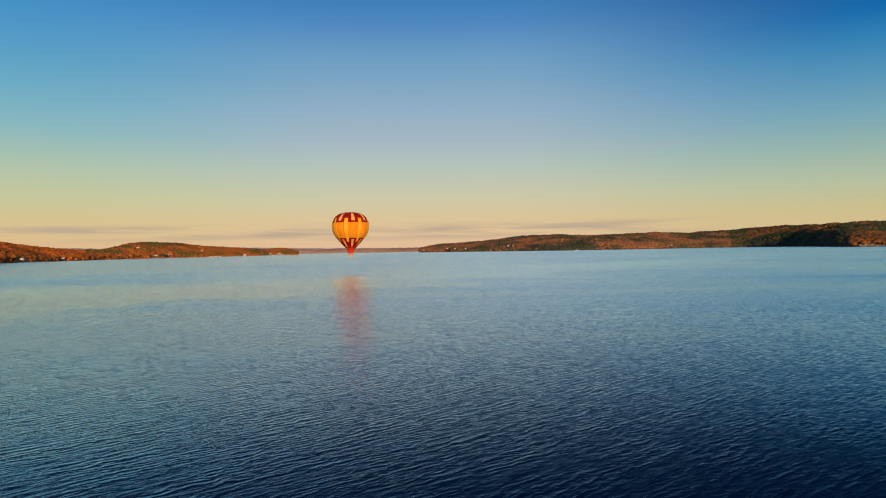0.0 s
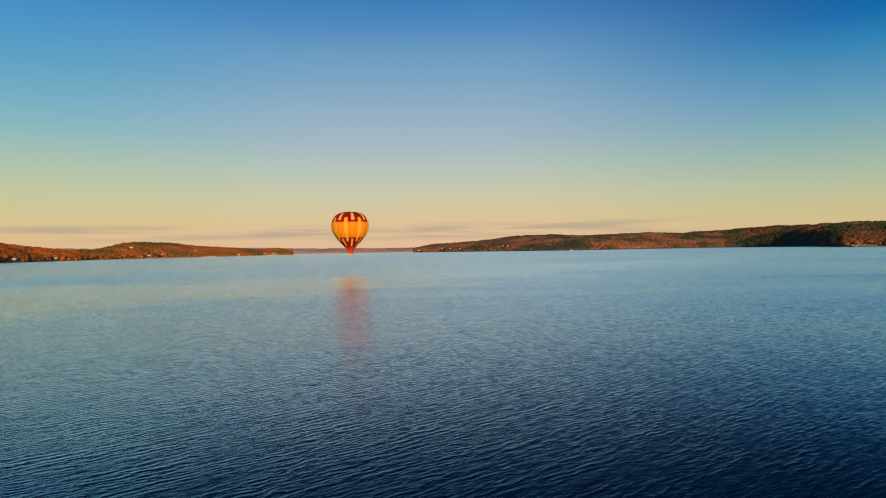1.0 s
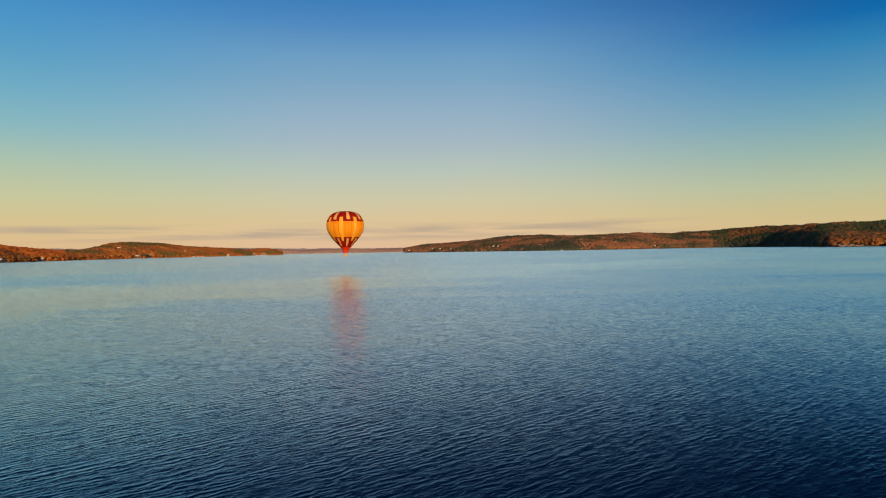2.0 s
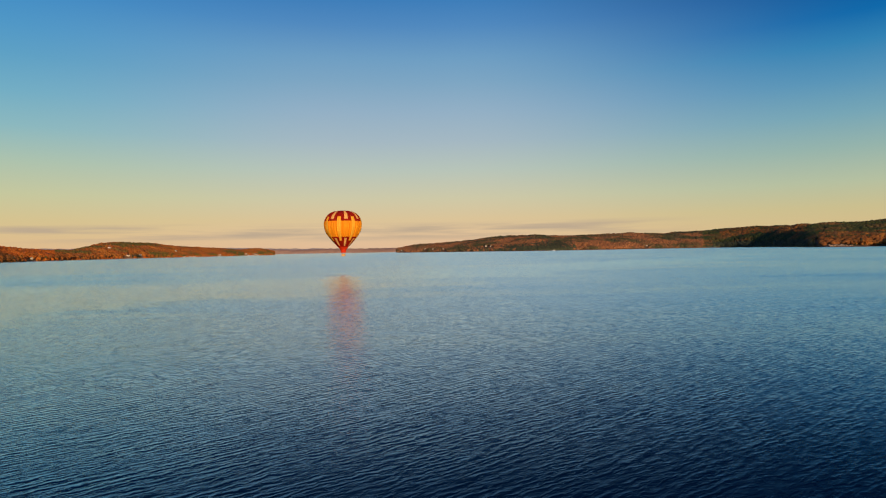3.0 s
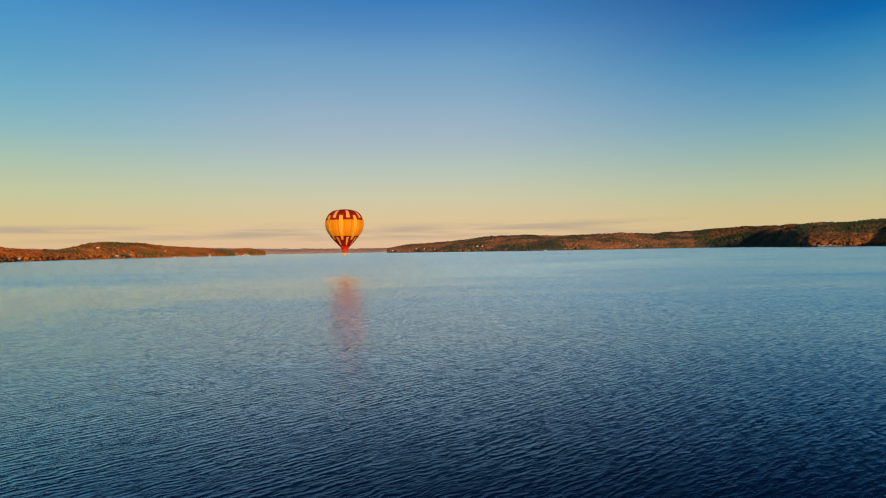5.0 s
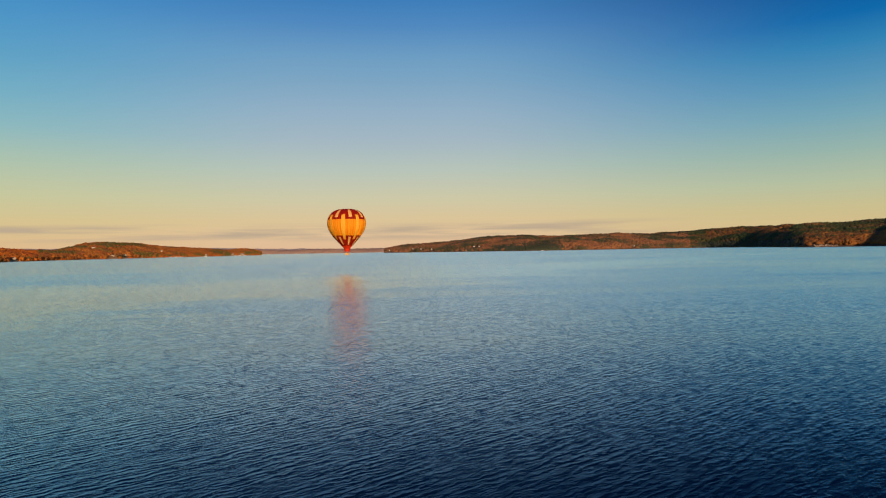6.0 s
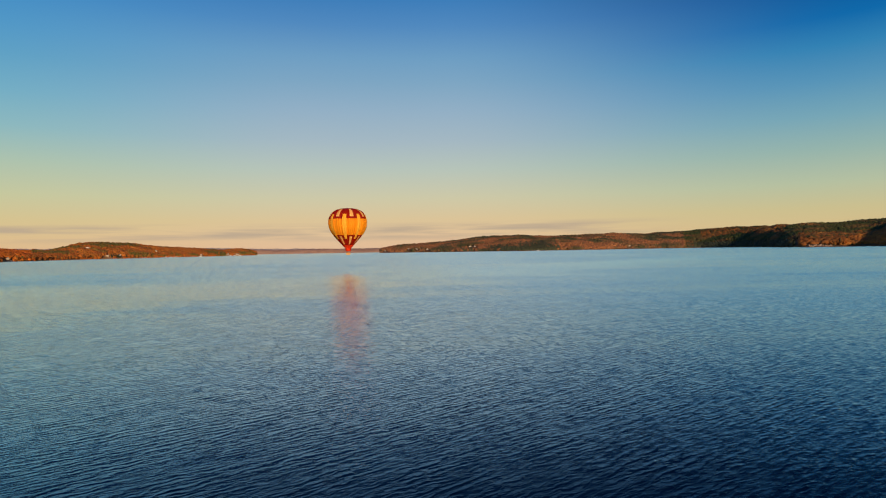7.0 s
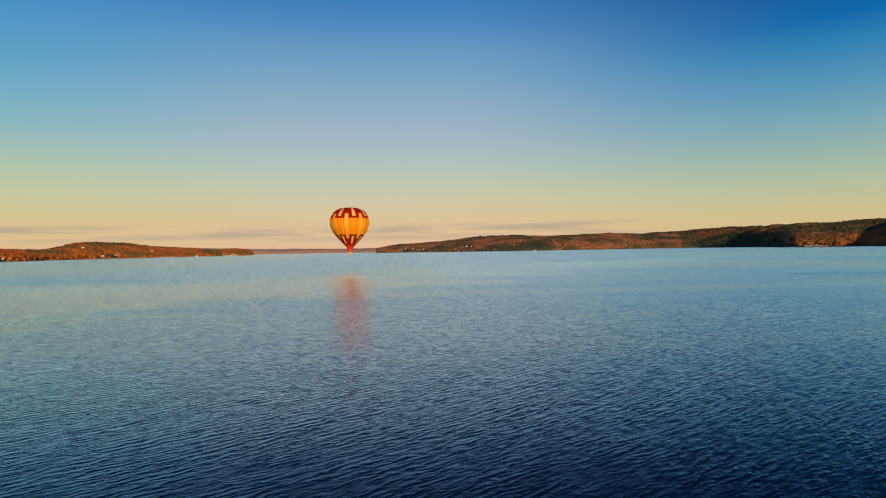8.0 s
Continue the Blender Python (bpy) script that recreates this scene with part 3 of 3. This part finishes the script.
EAST_CLEAR = [(h[0], h[1], h[4]) for h in EAST_HOUSES] + [(0.686, 11, 18), (0.700, 11, 18), (0.714, 11, 15)]
EAST_OPEN = EAST_CLEAR + [(0.528, -15, 135), (0.615, 10, 105), (0.700, 33, 77), (0.755, 33, 82), (0.80, 33, 77), (0.205, -60, 185)]

WEST.land("ground_west", SOIL_A, -1.05, -0.236, 300, "rust-brown autumn ground of the wooded hill shore")
EAST.land("ground_east", SOIL_B, -0.0395, 1.05, 420, "shaded brown ground of the long wooded shore")
forest("woods", WEST, -1.0, -0.585, 0.02, 1.1, 4.6, 6.6, FOREST_C, SMALL, SMALL_F, 28, "bright orange autumn woods on a low shore", WEST_CLEAR, 1.5)
forest("woods", WEST, -0.585, -0.238, 0.02, 1.1, 6.2, 8.4, FOREST_A, SMALL, SMALL_F, 21, "dense rust and orange autumn woods on low hills", WEST_CLEAR, 1.45)
forest("shore_shrubs", WEST, -1.0, -0.24, 0.0, 0.045, 2.64, 4.03, FOREST_C, SMALL, SMALL_F, 27, "low rust-brown shrubs along the waterline", WEST_CLEAR)
forest("pine_woods", WEST, -0.9, -0.24, 0.02, 0.9, 73.3, 11, PINE, PINES, PINES_F, 22, "scattered dark green pines among autumn trees", WEST_CLEAR)
forest("woods", EAST, 0.47, 0.95, 0.01, 1.1, 7.8, 9.6, FOREST_D, SMALL, SMALL_F, 29, "dull green and brown woods on the high end of the ridge", EAST_OPEN, 1.5)
forest("woods", EAST, -0.038, 0.47, 0.01, 1.1, 8.2, 10.2, FOREST_B, SMALL, SMALL_F, 23, "dense brown and dull green autumn woods on a long ridge", EAST_OPEN, 1.5)
forest("pine_woods", EAST, -0.03, 0.95, 0.01, 1.2, 33, 13.2, PINE, PINES, PINES_F, 24, "dark green pines scattered through the ridge woods", EAST_CLEAR)

# two stands whose brighter leaf colour stands for sunlight on the slope
forest("woods", EAST, 0.668, 0.86, 0.02, 0.36, 8.6, 9.39, RUST, SMALL, SMALL_F, 33, "rust-orange stand of trees above the boulders, leaves coloured as sunlit", EAST_CLEAR, 1.6)
forest("woods", EAST, 0.50, 0.645, 0.42, 0.95, 11.5, 11, RUST, SMALL, SMALL_F, 34, "rust-brown stand of trees high on the ridge, leaves coloured as sunlit", (), 1.4)
# belts where the slope's shadow is coloured into the leaves
for b0, b1, high in ((0.475, 0.655, 0.13), (0.085, 0.17, 0.11), (0.13, 0.255, 0.22), (0.19, 0.25, 0.38)):
    forest("shaded_woods", EAST, b0, b1, 0.0, high, 6.4, 9.9, SHADE, SMALL, SMALL_F, 25, "belt of green trees along the water's edge, leaves darkened for shade", EAST_CLEAR)


def far_hills(name, b0, b1, near, tops, mat, seed, label):
    """A low wooded ridge closing the far end of the lake, its crest running through the heights given by bearing."""
    b = np.linspace(b0, b1, 500)
    top = spread(tops, b) + 4.0 * wobble(b * 4000, b * 0, 90, seed) + 2.6 * wobble(b * 4000, b * 0, 17, seed + 4)
    rows = []
    for step, k in ((0, -0.05), (8, 0.12), (40, 0.5), (70, 0.8), (100, 1.0), (140, 0.7), (170, -0.05)):
        e = wobble(b * 4000, b * 0 + step, 24, seed + 2) * 2.6 * min(1, max(k, 0) * 2)
        d = near + step
        rows.append(np.stack([np.sin(b) * d, np.cos(b) * d, top * k + e], -1))
    V = np.concatenate(rows)
    n = len(b)
    i, j = np.meshgrid(np.arange(len(rows) - 1), np.arange(n - 1), indexing="ij")
    F = np.stack([i * n + j, i * n + j + 1, (i + 1) * n + j + 1, (i + 1) * n + j], -1).reshape(-1, 4)
    tagged(new(name, raw(name, V, F, mat)), label, "hills", kind="structure")


# the air itself is clear: both ridges carry their haze as colour
far_hills("backdrop", -0.60, 0.20, 4760, [(-0.60, 62.4), (-0.52, 62.4), (-0.40, 56.4), (-0.30, 52.4), (-0.22, 40.4), (-0.10, 30.4), (0.20, 30.4)], HAZE_TINT, 5.5, "mauve hills far behind the lake, haze mixed into their colour")
far_hills("backdrop", -0.30, 0.06, 4600, [(-0.30, 24.4), (-0.25, 33.4), (-0.20, 29.4), (-0.14, 34.4), (-0.07, 30.4), (0.06, 36.4)], FAR_HAZED, 8.5, "brown wooded hills on the far shore, haze mixed into their colour")


# ---------------------------------------------------------------- hot air balloon
def build_balloon(at, face):
    """at: the middle of the basket's floor; face: heading of its front in degrees."""
    thing = tagged(new("hot_air_balloon"), "red and yellow striped hot air balloon hovering low over the lake", "hot air balloon")
    top = 20.6
    prof = [(0.0, 0.35), (0.12, 2.6), (0.45, 4.3), (1.1, 5.8), (2.3, 7.2), (4.1, 8.2), (6.4, 8.55), (8.9, 8.15), (10.8, 7.15), (12.4, 6.0), (14.2, 4.45), (15.9, 2.85), (17.0, 1.8), (17.6, 1.34)]
    ds, rs = np.array(prof).T
    fine = np.linspace(0, 1, 44)
    seglen = np.concatenate([[0], np.cumsum(np.hypot(np.diff(ds), np.diff(rs)))]); seglen /= seglen[-1]
    dd = np.interp(fine, seglen, ds); rr = np.interp(fine, seglen, rs)
    for _ in range(2):
        dd[1:-1] = (dd[:-2] + dd[1:-1] + dd[2:]) / 3; rr[1:-1] = (rr[:-2] + rr[1:-1] + rr[2:]) / 3
    # seams between colours fall on rows of the mesh
    for lim in (0.5, 2.9, 4.0, 4.9, 11.9, 12.5, 13.6, 15.9, 16.3):
        k = int(np.argmin(abs(dd - lim)))
        rr[k] = np.interp(lim, dd, rr); dd[k] = lim
    mats = [N_RED, N_GOLD, N_LIGHT, N_CREAM, N_SCARLET]

    def colour(d, even, u):
        if d > 16.3:
            return 4
        stripe = abs(u) < (0.42 if even else 0.5)
        if stripe and even and (0.5 < d < 4.0 or 12.5 < d < 15.9):
            return 3
        if stripe and not even and 2.9 < d < 13.6:
            return 2
        return 1 if 4.9 < d < 11.9 else 0

    n_g, half = 16, math.pi / 16
    for even in (True, False):
        bm = bmesh.new()
        cols = 13
        grid = []
        for d, r in zip(dd, rr):
            row = []
            for c in range(cols):
                u = c / (cols - 1) * 2 - 1
                pucker = 1 - 0.035 * u ** 4 + 0.012 * math.cos(u * math.pi * 3)
                a = u * half
                rad = r * pucker
                row.append(bm.verts.new((rad * math.sin(a), -rad * math.cos(a), top - d)))
            grid.append(row)
        for i in range(len(dd) - 1):
            for c in range(cols - 1):
                f = bm.faces.new((grid[i][c], grid[i + 1][c], grid[i + 1][c + 1], grid[i][c + 1]))
                f.material_index = colour((dd[i] + dd[i + 1]) / 2, even, (c + 0.5) / (cols - 1) * 2 - 1)
        me = mesh_of("gore", bm, mats, smooth=True)
        for k in range(0 if even else 1, n_g, 2):
            g = new("gore", me)
            g.parent = thing
            g.matrix_local = pose(0, 0, 0, 0, 0, 12 + 22.5 * k)
            tagged(g, "nylon gore in red, cream and gold" if even else "nylon gore with a pale yellow stripe")
    bm = bmesh.new()
    bmesh.ops.create_cone(bm, cap_ends=True, segments=32, radius1=0.75, radius2=0.25, depth=0.14, matrix=Matrix.Translation((0, 0, top - 0.02)))
    part("crown_cap", bm, N_RED, thing, "dark red crown cap")
    # scoop under the mouth
    bm = bmesh.new()
    n = 32
    loops = []
    for z, r in ((3.0, 1.35), (2.5, 1.2), (2.0, 1.1), (1.62, 1.06)):
        loops.append([bm.verts.new((r * (1 + 0.025 * math.cos(8 * t)) * math.cos(t), r * (1 + 0.025 * math.cos(8 * t)) * math.sin(t), z))
                      for t in (2 * math.pi * i / n for i in range(n))])
    for i in range(3):
        for j in range(n):
            bm.faces.new((loops[i][j], loops[i + 1][j], loops[i + 1][(j + 1) % n], loops[i][(j + 1) % n]))
    part("skirt", bm, N_SCARLET, thing, "scarlet fabric skirt", smooth=True)
    part("mouth_ring", ring(bmesh.new(), 1.07, 0.03, 1.62), STEEL, thing)
    part("load_frame", ring(bmesh.new(), 0.62, 0.03, 1.75, 24), STEEL, thing, "steel burner frame")
    for s in (-1, 1):
        bm = bmesh.new()
        rod(bm, (0.22 * s, 0, 1.45), (0.22 * s, 0, 1.75), 0.12, 0.12, 14)
        rod(bm, (0.22 * s, 0, 1.75), (0.22 * s, 0, 2.0), 0.13, 0.17, 14)
        part("burner", bm, STEEL, thing, "twin steel burner can")
    for sx in (-1, 1):
        for sy in (-1, 1):
            part("upright", rod(bmesh.new(), (0.72 * sx, 0.52 * sy, 1.0), (0.45 * sx, 0.42 * sy, 1.75), 0.028), LEATHER, thing)
    for k in range(8):
        a = 2 * math.pi * (k + 0.5) / 8
        part("cable", rod(bmesh.new(), (1.06 * math.cos(a), 1.06 * math.sin(a), 1.65), (0.7 * math.cos(a), 0.5 * math.sin(a), 1.02), 0.012, seg=5), CABLE, thing)
    # wicker basket: woven walls, floor, padded rim
    bm = bmesh.new()
    for s in (-1, 1):
        box(bm, 1.74, 0.06, 1.04, (0, 0.59 * s, 0.54), 0.02)
        box(bm, 0.06, 1.12, 1.04, (0.84 * s, 0, 0.54), 0.02)
    box(bm, 1.70, 1.2, 0.05, (0, 0, 0.05))
    basket = part("basket", bm, WICKER, thing, "honey-coloured wicker basket")
    bm = bmesh.new()
    for s in (-1, 1):
        rod(bm, (-0.86, 0.59 * s, 1.07), (0.86, 0.59 * s, 1.07), 0.055)
        rod(bm, (0.84 * s, -0.6, 1.07), (0.84 * s, 0.6, 1.07), 0.055)
    part("rim", bm, LEATHER, basket, "padded leather rim")
    for z in (0.12, 0.45, 0.78):
        bm = bmesh.new()
        for s in (-1, 1):
            box(bm, 1.76, 0.02, 0.05, (0, 0.628 * s, z)); box(bm, 0.02, 1.2, 0.05, (0.878 * s, 0, z))
        part("band", bm, LEATHER, basket)
    thing.matrix_world = pose(*at, 0, 0, face)
    return thing


build_balloon((-42.6, 282.0, 7.55), 5.5)


# ---------------------------------------------------------------- lakeside houses
def build_house(length, walls):
    """A gabled two-storey house, its long front to the south, on z = 0."""
    house = new("house")
    w, h, rise = 8.5, 5.4, 3.2
    bm = bmesh.new()
    box(bm, length, w, h, (0, 0, h / 2))
    for s in (-1, 1):
        a, c, d = (bm.verts.new((s * length / 2, y, z)) for y, z in ((-w / 2, h), (w / 2, h), (0, h + rise)))
        e, f, g = (bm.verts.new((s * (length / 2 - 0.25), y, z)) for y, z in ((-w / 2, h), (w / 2, h), (0, h + rise)))
        bm.faces.new((a, c, d)); bm.faces.new((e, g, f)); bm.faces.new((a, d, g, e)); bm.faces.new((c, f, g, d))
    part("wall", bm, walls, house)
    for s in (-1, 1):
        bm = bmesh.new()
        slope = math.atan2(rise, w / 2)
        run = math.hypot(rise, w / 2) + 0.6
        box(bm, length + 0.9, run, 0.22, (0, s * (w / 4 + 0.12), h + rise / 2 + 0.05), 0.04, Matrix.Rotation(-s * slope, 4, "X"))
        part("roof", bm, SHINGLE, house, "grey shingled roof slope")
    part("chimney", box(bmesh.new(), 0.9, 0.9, 3.0, (length * 0.27, 0.6, h + rise - 0.3), 0.03), BRICK, house, "brick chimney")
    n = max(3, int(length / 3.2))
    for k in range(n):
        x = (k + 0.5) / n * length - length / 2
        for z in (1.7, 4.2):
            if z < 2 and k == n // 2:
                bm = box(bmesh.new(), 1.1, 0.12, 2.1, (x, -w / 2 - 0.05, 1.05), 0.02)
                part("door", bm, PLANK, house, "plank front door")
                continue
            fr = part("window", box(bmesh.new(), 1.3, 0.12, 1.6, (x, -w / 2 - 0.05, z), 0.02), PAINT, house)
            part("pane", box(bmesh.new(), 1.05, 0.04, 1.35, (x, -w / 2 - 0.12, z)), GLASS, fr)
    part("porch", box(bmesh.new(), length * 0.6, 2.4, 0.3, (0, -w / 2 - 1.2, 0.15), 0.03), PLANK, house, "weathered plank porch")
    part("foundation", box(bmesh.new(), length - 0.1, w - 0.1, 4.0, (0, 0, -2.01)), STONE, house)
    return house


def place_houses(shore, rows, walls, label, group):
    for bearing, depth, length, turn, _ in rows:
        x, y = shore.place(np.array([bearing]), np.array([float(depth)]))
        z = shore.height(np.array([bearing]), np.array([float(depth)]))
        house = build_house(length, walls)
        house.matrix_world = pose(float(x[0]), float(y[0]), float(z[0]) + 0.4, 0, 0, turn) @ Matrix.Scale(0.52, 4)
        tagged(house, label, "house", group)


place_houses(WEST, WEST_HOUSES[1::2], TANWALL, "tan clapboard lakeside house with a grey roof among autumn trees", "houses on the western shore")
place_houses(WEST, WEST_HOUSES[::2], CLAP, "white clapboard lakeside house with a grey roof among autumn trees", "houses on the western shore")
place_houses(EAST, EAST_HOUSES, CLAP, "white clapboard house on the wooded ridge above the lake", "houses on the eastern shore")


# ---------------------------------------------------------------- boats and docks
def build_boat(length):
    boat = new("motorboat")
    bm = bmesh.new()
    secs = []
    for t, wide, deep in ((0.0, 0.85, 1.0), (0.25, 1.0, 1.0), (0.55, 0.95, 1.0), (0.8, 0.62, 0.85), (1.0, 0.04, 0.5)):
        x = (t - 0.5) * length
        half = 0.17 * length * wide
        sheer = 0.9 + 0.5 * t ** 2
        secs.append([bm.verts.new(p) for p in ((x, -half, sheer), (x, -half * 0.8, 0.2), (x, 0, 0.35 - 0.55 * deep), (x, half * 0.8, 0.2), (x, half, sheer))])
    for a, c in zip(secs, secs[1:]):
        for k in range(4):
            bm.faces.new((a[k], a[k + 1], c[k + 1], c[k]))
        bm.faces.new((a[0], c[0], c[4], a[4]))
    bm.faces.new(secs[0])
    bmesh.ops.recalc_face_normals(bm, faces=bm.faces)
    part("hull", bm, PAINT, boat, "white hull")
    part("cabin", box(bmesh.new(), length * 0.36, length * 0.22, 1.1, (0, 0, 1.5), 0.15), PAINT, boat)
    part("windshield", box(bmesh.new(), 0.08, length * 0.2, 0.6, (length * 0.2, 0, 1.6), 0.0, Matrix.Rotation(-0.5, 4, "Y")), GLASS, boat)
    part("outboard_motor", box(bmesh.new(), 0.5, 0.45, 1.1, (-length * 0.5 - 0.2, 0, 0.7), 0.08), STEEL, boat)
    return boat


def on_water(shore, bearing, out):
    x, y = shore.place(np.array([bearing]), np.array([-float(out)]))
    return float(x[0]), float(y[0])


for shore, bearing, out, length, turn in ((WEST, -0.381, 20, 9, 15), (WEST, -0.373, 24, 11, 170), (WEST, -0.366, 18, 9, 8), (WEST, -0.326, 20, 8, 20), (WEST, -0.279, 18, 10, 5),
                                          (WEST, -0.272, 22, 12, 175), (WEST, -0.264, 20, 10, 12), (EAST, 0.219, 22, 12, 10)):
    x, y = on_water(shore, bearing, out)
    boat = build_boat(length)
    boat.matrix_world = pose(x, y, 0.02, 0, 0, turn)
    tagged(boat, "white motorboat moored near the wooded shore", "boat", "moored boats")


def build_dock(length):
    dock = new("dock")
    n = int(length / 0.9)
    me = mesh_of("plank", box(bmesh.new(), 2.4, 0.8, 0.12, (0, 0, 0), 0.02), PLANK)
    for k in range(n):
        p = new("plank", me)
        p.parent = dock
        p.matrix_local = pose(0, -k * 0.9, 0.9)
    post = mesh_of("post", rod(bmesh.new(), (0, 0, -2.0), (0, 0, 1.5), 0.14), BARK)
    for k in range(0, n, 5):
        for s in (-1, 1):
            q = new("post", post)
            q.parent = dock
            q.matrix_local = pose(1.15 * s, -k * 0.9, 0)
    return dock


for shore, bearing in ((WEST, -0.377), (WEST, -0.275), (EAST, 0.215)):
    x, y = on_water(shore, bearing, -6)
    dock = build_dock(26)
    dock.matrix_world = pose(x, y, 0, 0, 0, 10)
    tagged(dock, "weathered grey plank dock on posts", "dock", "boat docks")


# ---------------------------------------------------------------- single trees and rocks along the water
def build_tree(height, mat, seed, label):
    """Tapered trunk, limbs and a crown of many ragged clumps."""
    rng = random.Random(seed)
    tree = tagged(new("tree"), label, "tree")
    bm = bmesh.new()
    rod(bm, (0, 0, -0.6), (0.1, 0.05, height * 0.45), height * 0.032, height * 0.022)
    rod(bm, (0.1, 0.05, height * 0.45), (0.0, 0.2, height * 0.85), height * 0.022, height * 0.008)
    part("trunk", bm, BARK, tree)
    tips = []
    for k in range(6):
        a = k * 2.4 + rng.random()
        z0 = height * rng.uniform(0.28, 0.5)
        tip = (math.cos(a) * height * 0.25, math.sin(a) * height * 0.25, z0 + height * rng.uniform(0.15, 0.3))
        part("limb", rod(bmesh.new(), (0.05, 0.02, z0), tip, height * 0.012, height * 0.004, 6), BARK, tree)
        tips.append(tip)
    V, F, o = [], [], 0
    for k in range(46):
        a, u = rng.uniform(0, 6.28), rng.uniform(-1, 1)
        r = height * 0.34 * math.sqrt(max(0.05, 1 - u * u)) * rng.uniform(0.55, 1.0)
        c = (r * math.cos(a), r * math.sin(a), height * (0.64 + 0.30 * u))
        s = height * rng.uniform(0.10, 0.19)
        V.append(LEAFY[k % len(LEAFY)] * s * 1.3 + np.array(c)); F.append(LEAFY_F + o); o += len(LEAFY[0])
    ob = new("crown", raw("crown", np.concatenate(V), np.concatenate(F), mat, smooth=False))
    ob.parent = tree
    return tree


def build_pine(height, seed):
    rng = random.Random(seed)
    tree = tagged(new("pine_tree"), "dark green pine standing by the water", "tree")
    part("trunk", rod(bmesh.new(), (0, 0, -0.6), (0, 0, height * 0.92), height * 0.022, height * 0.004), BARK, tree)
    V, F, o = [], [], 0
    for k in range(9):
        t = k / 8
        q = PINES[k % len(PINES)][:8] * np.array([1, 1, 0.7])
        q = q - q[:7].mean(0) * np.array([0, 0, 1])
        s = height * (0.95 - 0.78 * t)
        a = rng.uniform(0, 6)
        rot = np.array([[math.cos(a), -math.sin(a), 0], [math.sin(a), math.cos(a), 0], [0, 0, 1]])
        V.append((q * s) @ rot.T + np.array([0, 0, height * (0.16 + 0.72 * t)])); F.append(PINES_F[:7] + o); o += 8
    ob = new("crown", raw("crown", np.concatenate(V), np.concatenate(F), PINE, smooth=False))
    ob.parent = tree
    return tree


def stand(shore, bearing, depth):
    x, y = shore.place(np.array([bearing]), np.array([float(depth)]))
    return float(x[0]), float(y[0]), float(shore.height(np.array([bearing]), np.array([float(depth)]))[0])


rng_t = random.Random(31)
MODELS = [build_tree(10.0, RUST, 1, "rust-orange autumn tree on the lakeshore"), build_tree(11.5, RUST, 2, "rust-orange autumn tree on the lakeshore"),
          build_tree(10.5, FOREST_A, 3, "brown-orange autumn tree on the lakeshore")]
PINE_MODEL = build_pine(14.0, 4)
for k, bearing in enumerate(np.linspace(-0.80, -0.30, 44)):
    bearing = float(bearing) + rng_t.uniform(-0.004, 0.004)
    if any(abs(bearing - h[0]) * 1650 < h[4] and h[1] < 66 for h in WEST_HOUSES):
        continue
    src = PINE_MODEL if k % 9 == 4 or abs(bearing + 0.457) < 0.009 else MODELS[k % 3]
    x, y, z = stand(WEST, bearing, rng_t.uniform(3.8, 7.5))
    if k < 3:
        src = MODELS[k]
        src.matrix_world = pose(x, y, z, 0, 0, rng_t.uniform(0, 360))
        tagged(src, group="lakeshore trees")
        continue
    tagged(copy_thing(src, pose(x, y, z, 0, 0, rng_t.uniform(0, 360)) @ Matrix.Scale(rng_t.uniform(0.75, 1.1), 4)), group="lakeshore trees")
for k, bearing in enumerate((0.630, 0.636, 0.641, 0.647, 0.652, 0.658, 0.716, 0.722, 0.729, 0.735, 0.742, 0.748, 0.755)):
    x, y, z = stand(EAST, bearing, rng_t.uniform(4.5, 17.5))
    if k == 0:
        PINE_MODEL.matrix_world = pose(x, y, z)
        tagged(PINE_MODEL, group="lakeshore trees")
    else:
        src = PINE_MODEL if k < 6 else MODELS[k % 3]
        tagged(copy_thing(src, pose(x, y, z, 0, 0, rng_t.uniform(0, 360)) @ Matrix.Scale(rng_t.uniform(0.8, 1.25), 4)), group="lakeshore trees")


for bearing in (-0.4640, -0.4615, -0.4590, -0.4566, -0.4543, -0.4520):
    x, y, z = stand(WEST, bearing, rng_t.uniform(2.5, 9))
    tagged(copy_thing(PINE_MODEL, pose(x, y, z, 0, 0, rng_t.uniform(0, 360)) @ Matrix.Scale(rng_t.uniform(0.8, 1.15), 4)), group="lakeshore trees")


def build_rock(seed):
    rng = random.Random(seed)
    bm = bmesh.new()
    bmesh.ops.create_icosphere(bm, subdivisions=3, radius=1.0)
    for v in bm.verts:
        p = v.co.copy()
        v.co *= 1 + 0.35 * noise.noise(p * 1.2 + Vector((seed, 0, 0))) + 0.12 * noise.noise(p * 3.4)
        v.co.z = max(v.co.z * 0.75, -0.5)
        v.co.z += 0.08 * round(v.co.z * 3)
    return mesh_of("shore_rock", bm, STONE)


ROCKS = [build_rock(k) for k in (1, 2, 3)]
for k in range(22):
    bearing = 0.683 + 0.0019 * k + rng_t.uniform(-0.0008, 0.0008)
    x, y, z = stand(EAST, bearing, rng_t.uniform(0.6, 15.5))
    rock = new("shore_rock", ROCKS[k % 3])
    rock.matrix_world = pose(x, y, z + 0.5, 0, 0, rng_t.uniform(0, 360)) @ Matrix.Scale(rng_t.uniform(1.2, 3.2), 4)
    tagged(rock, "pale granite boulder at the foot of the wooded point", "rock", "boulders on the point")
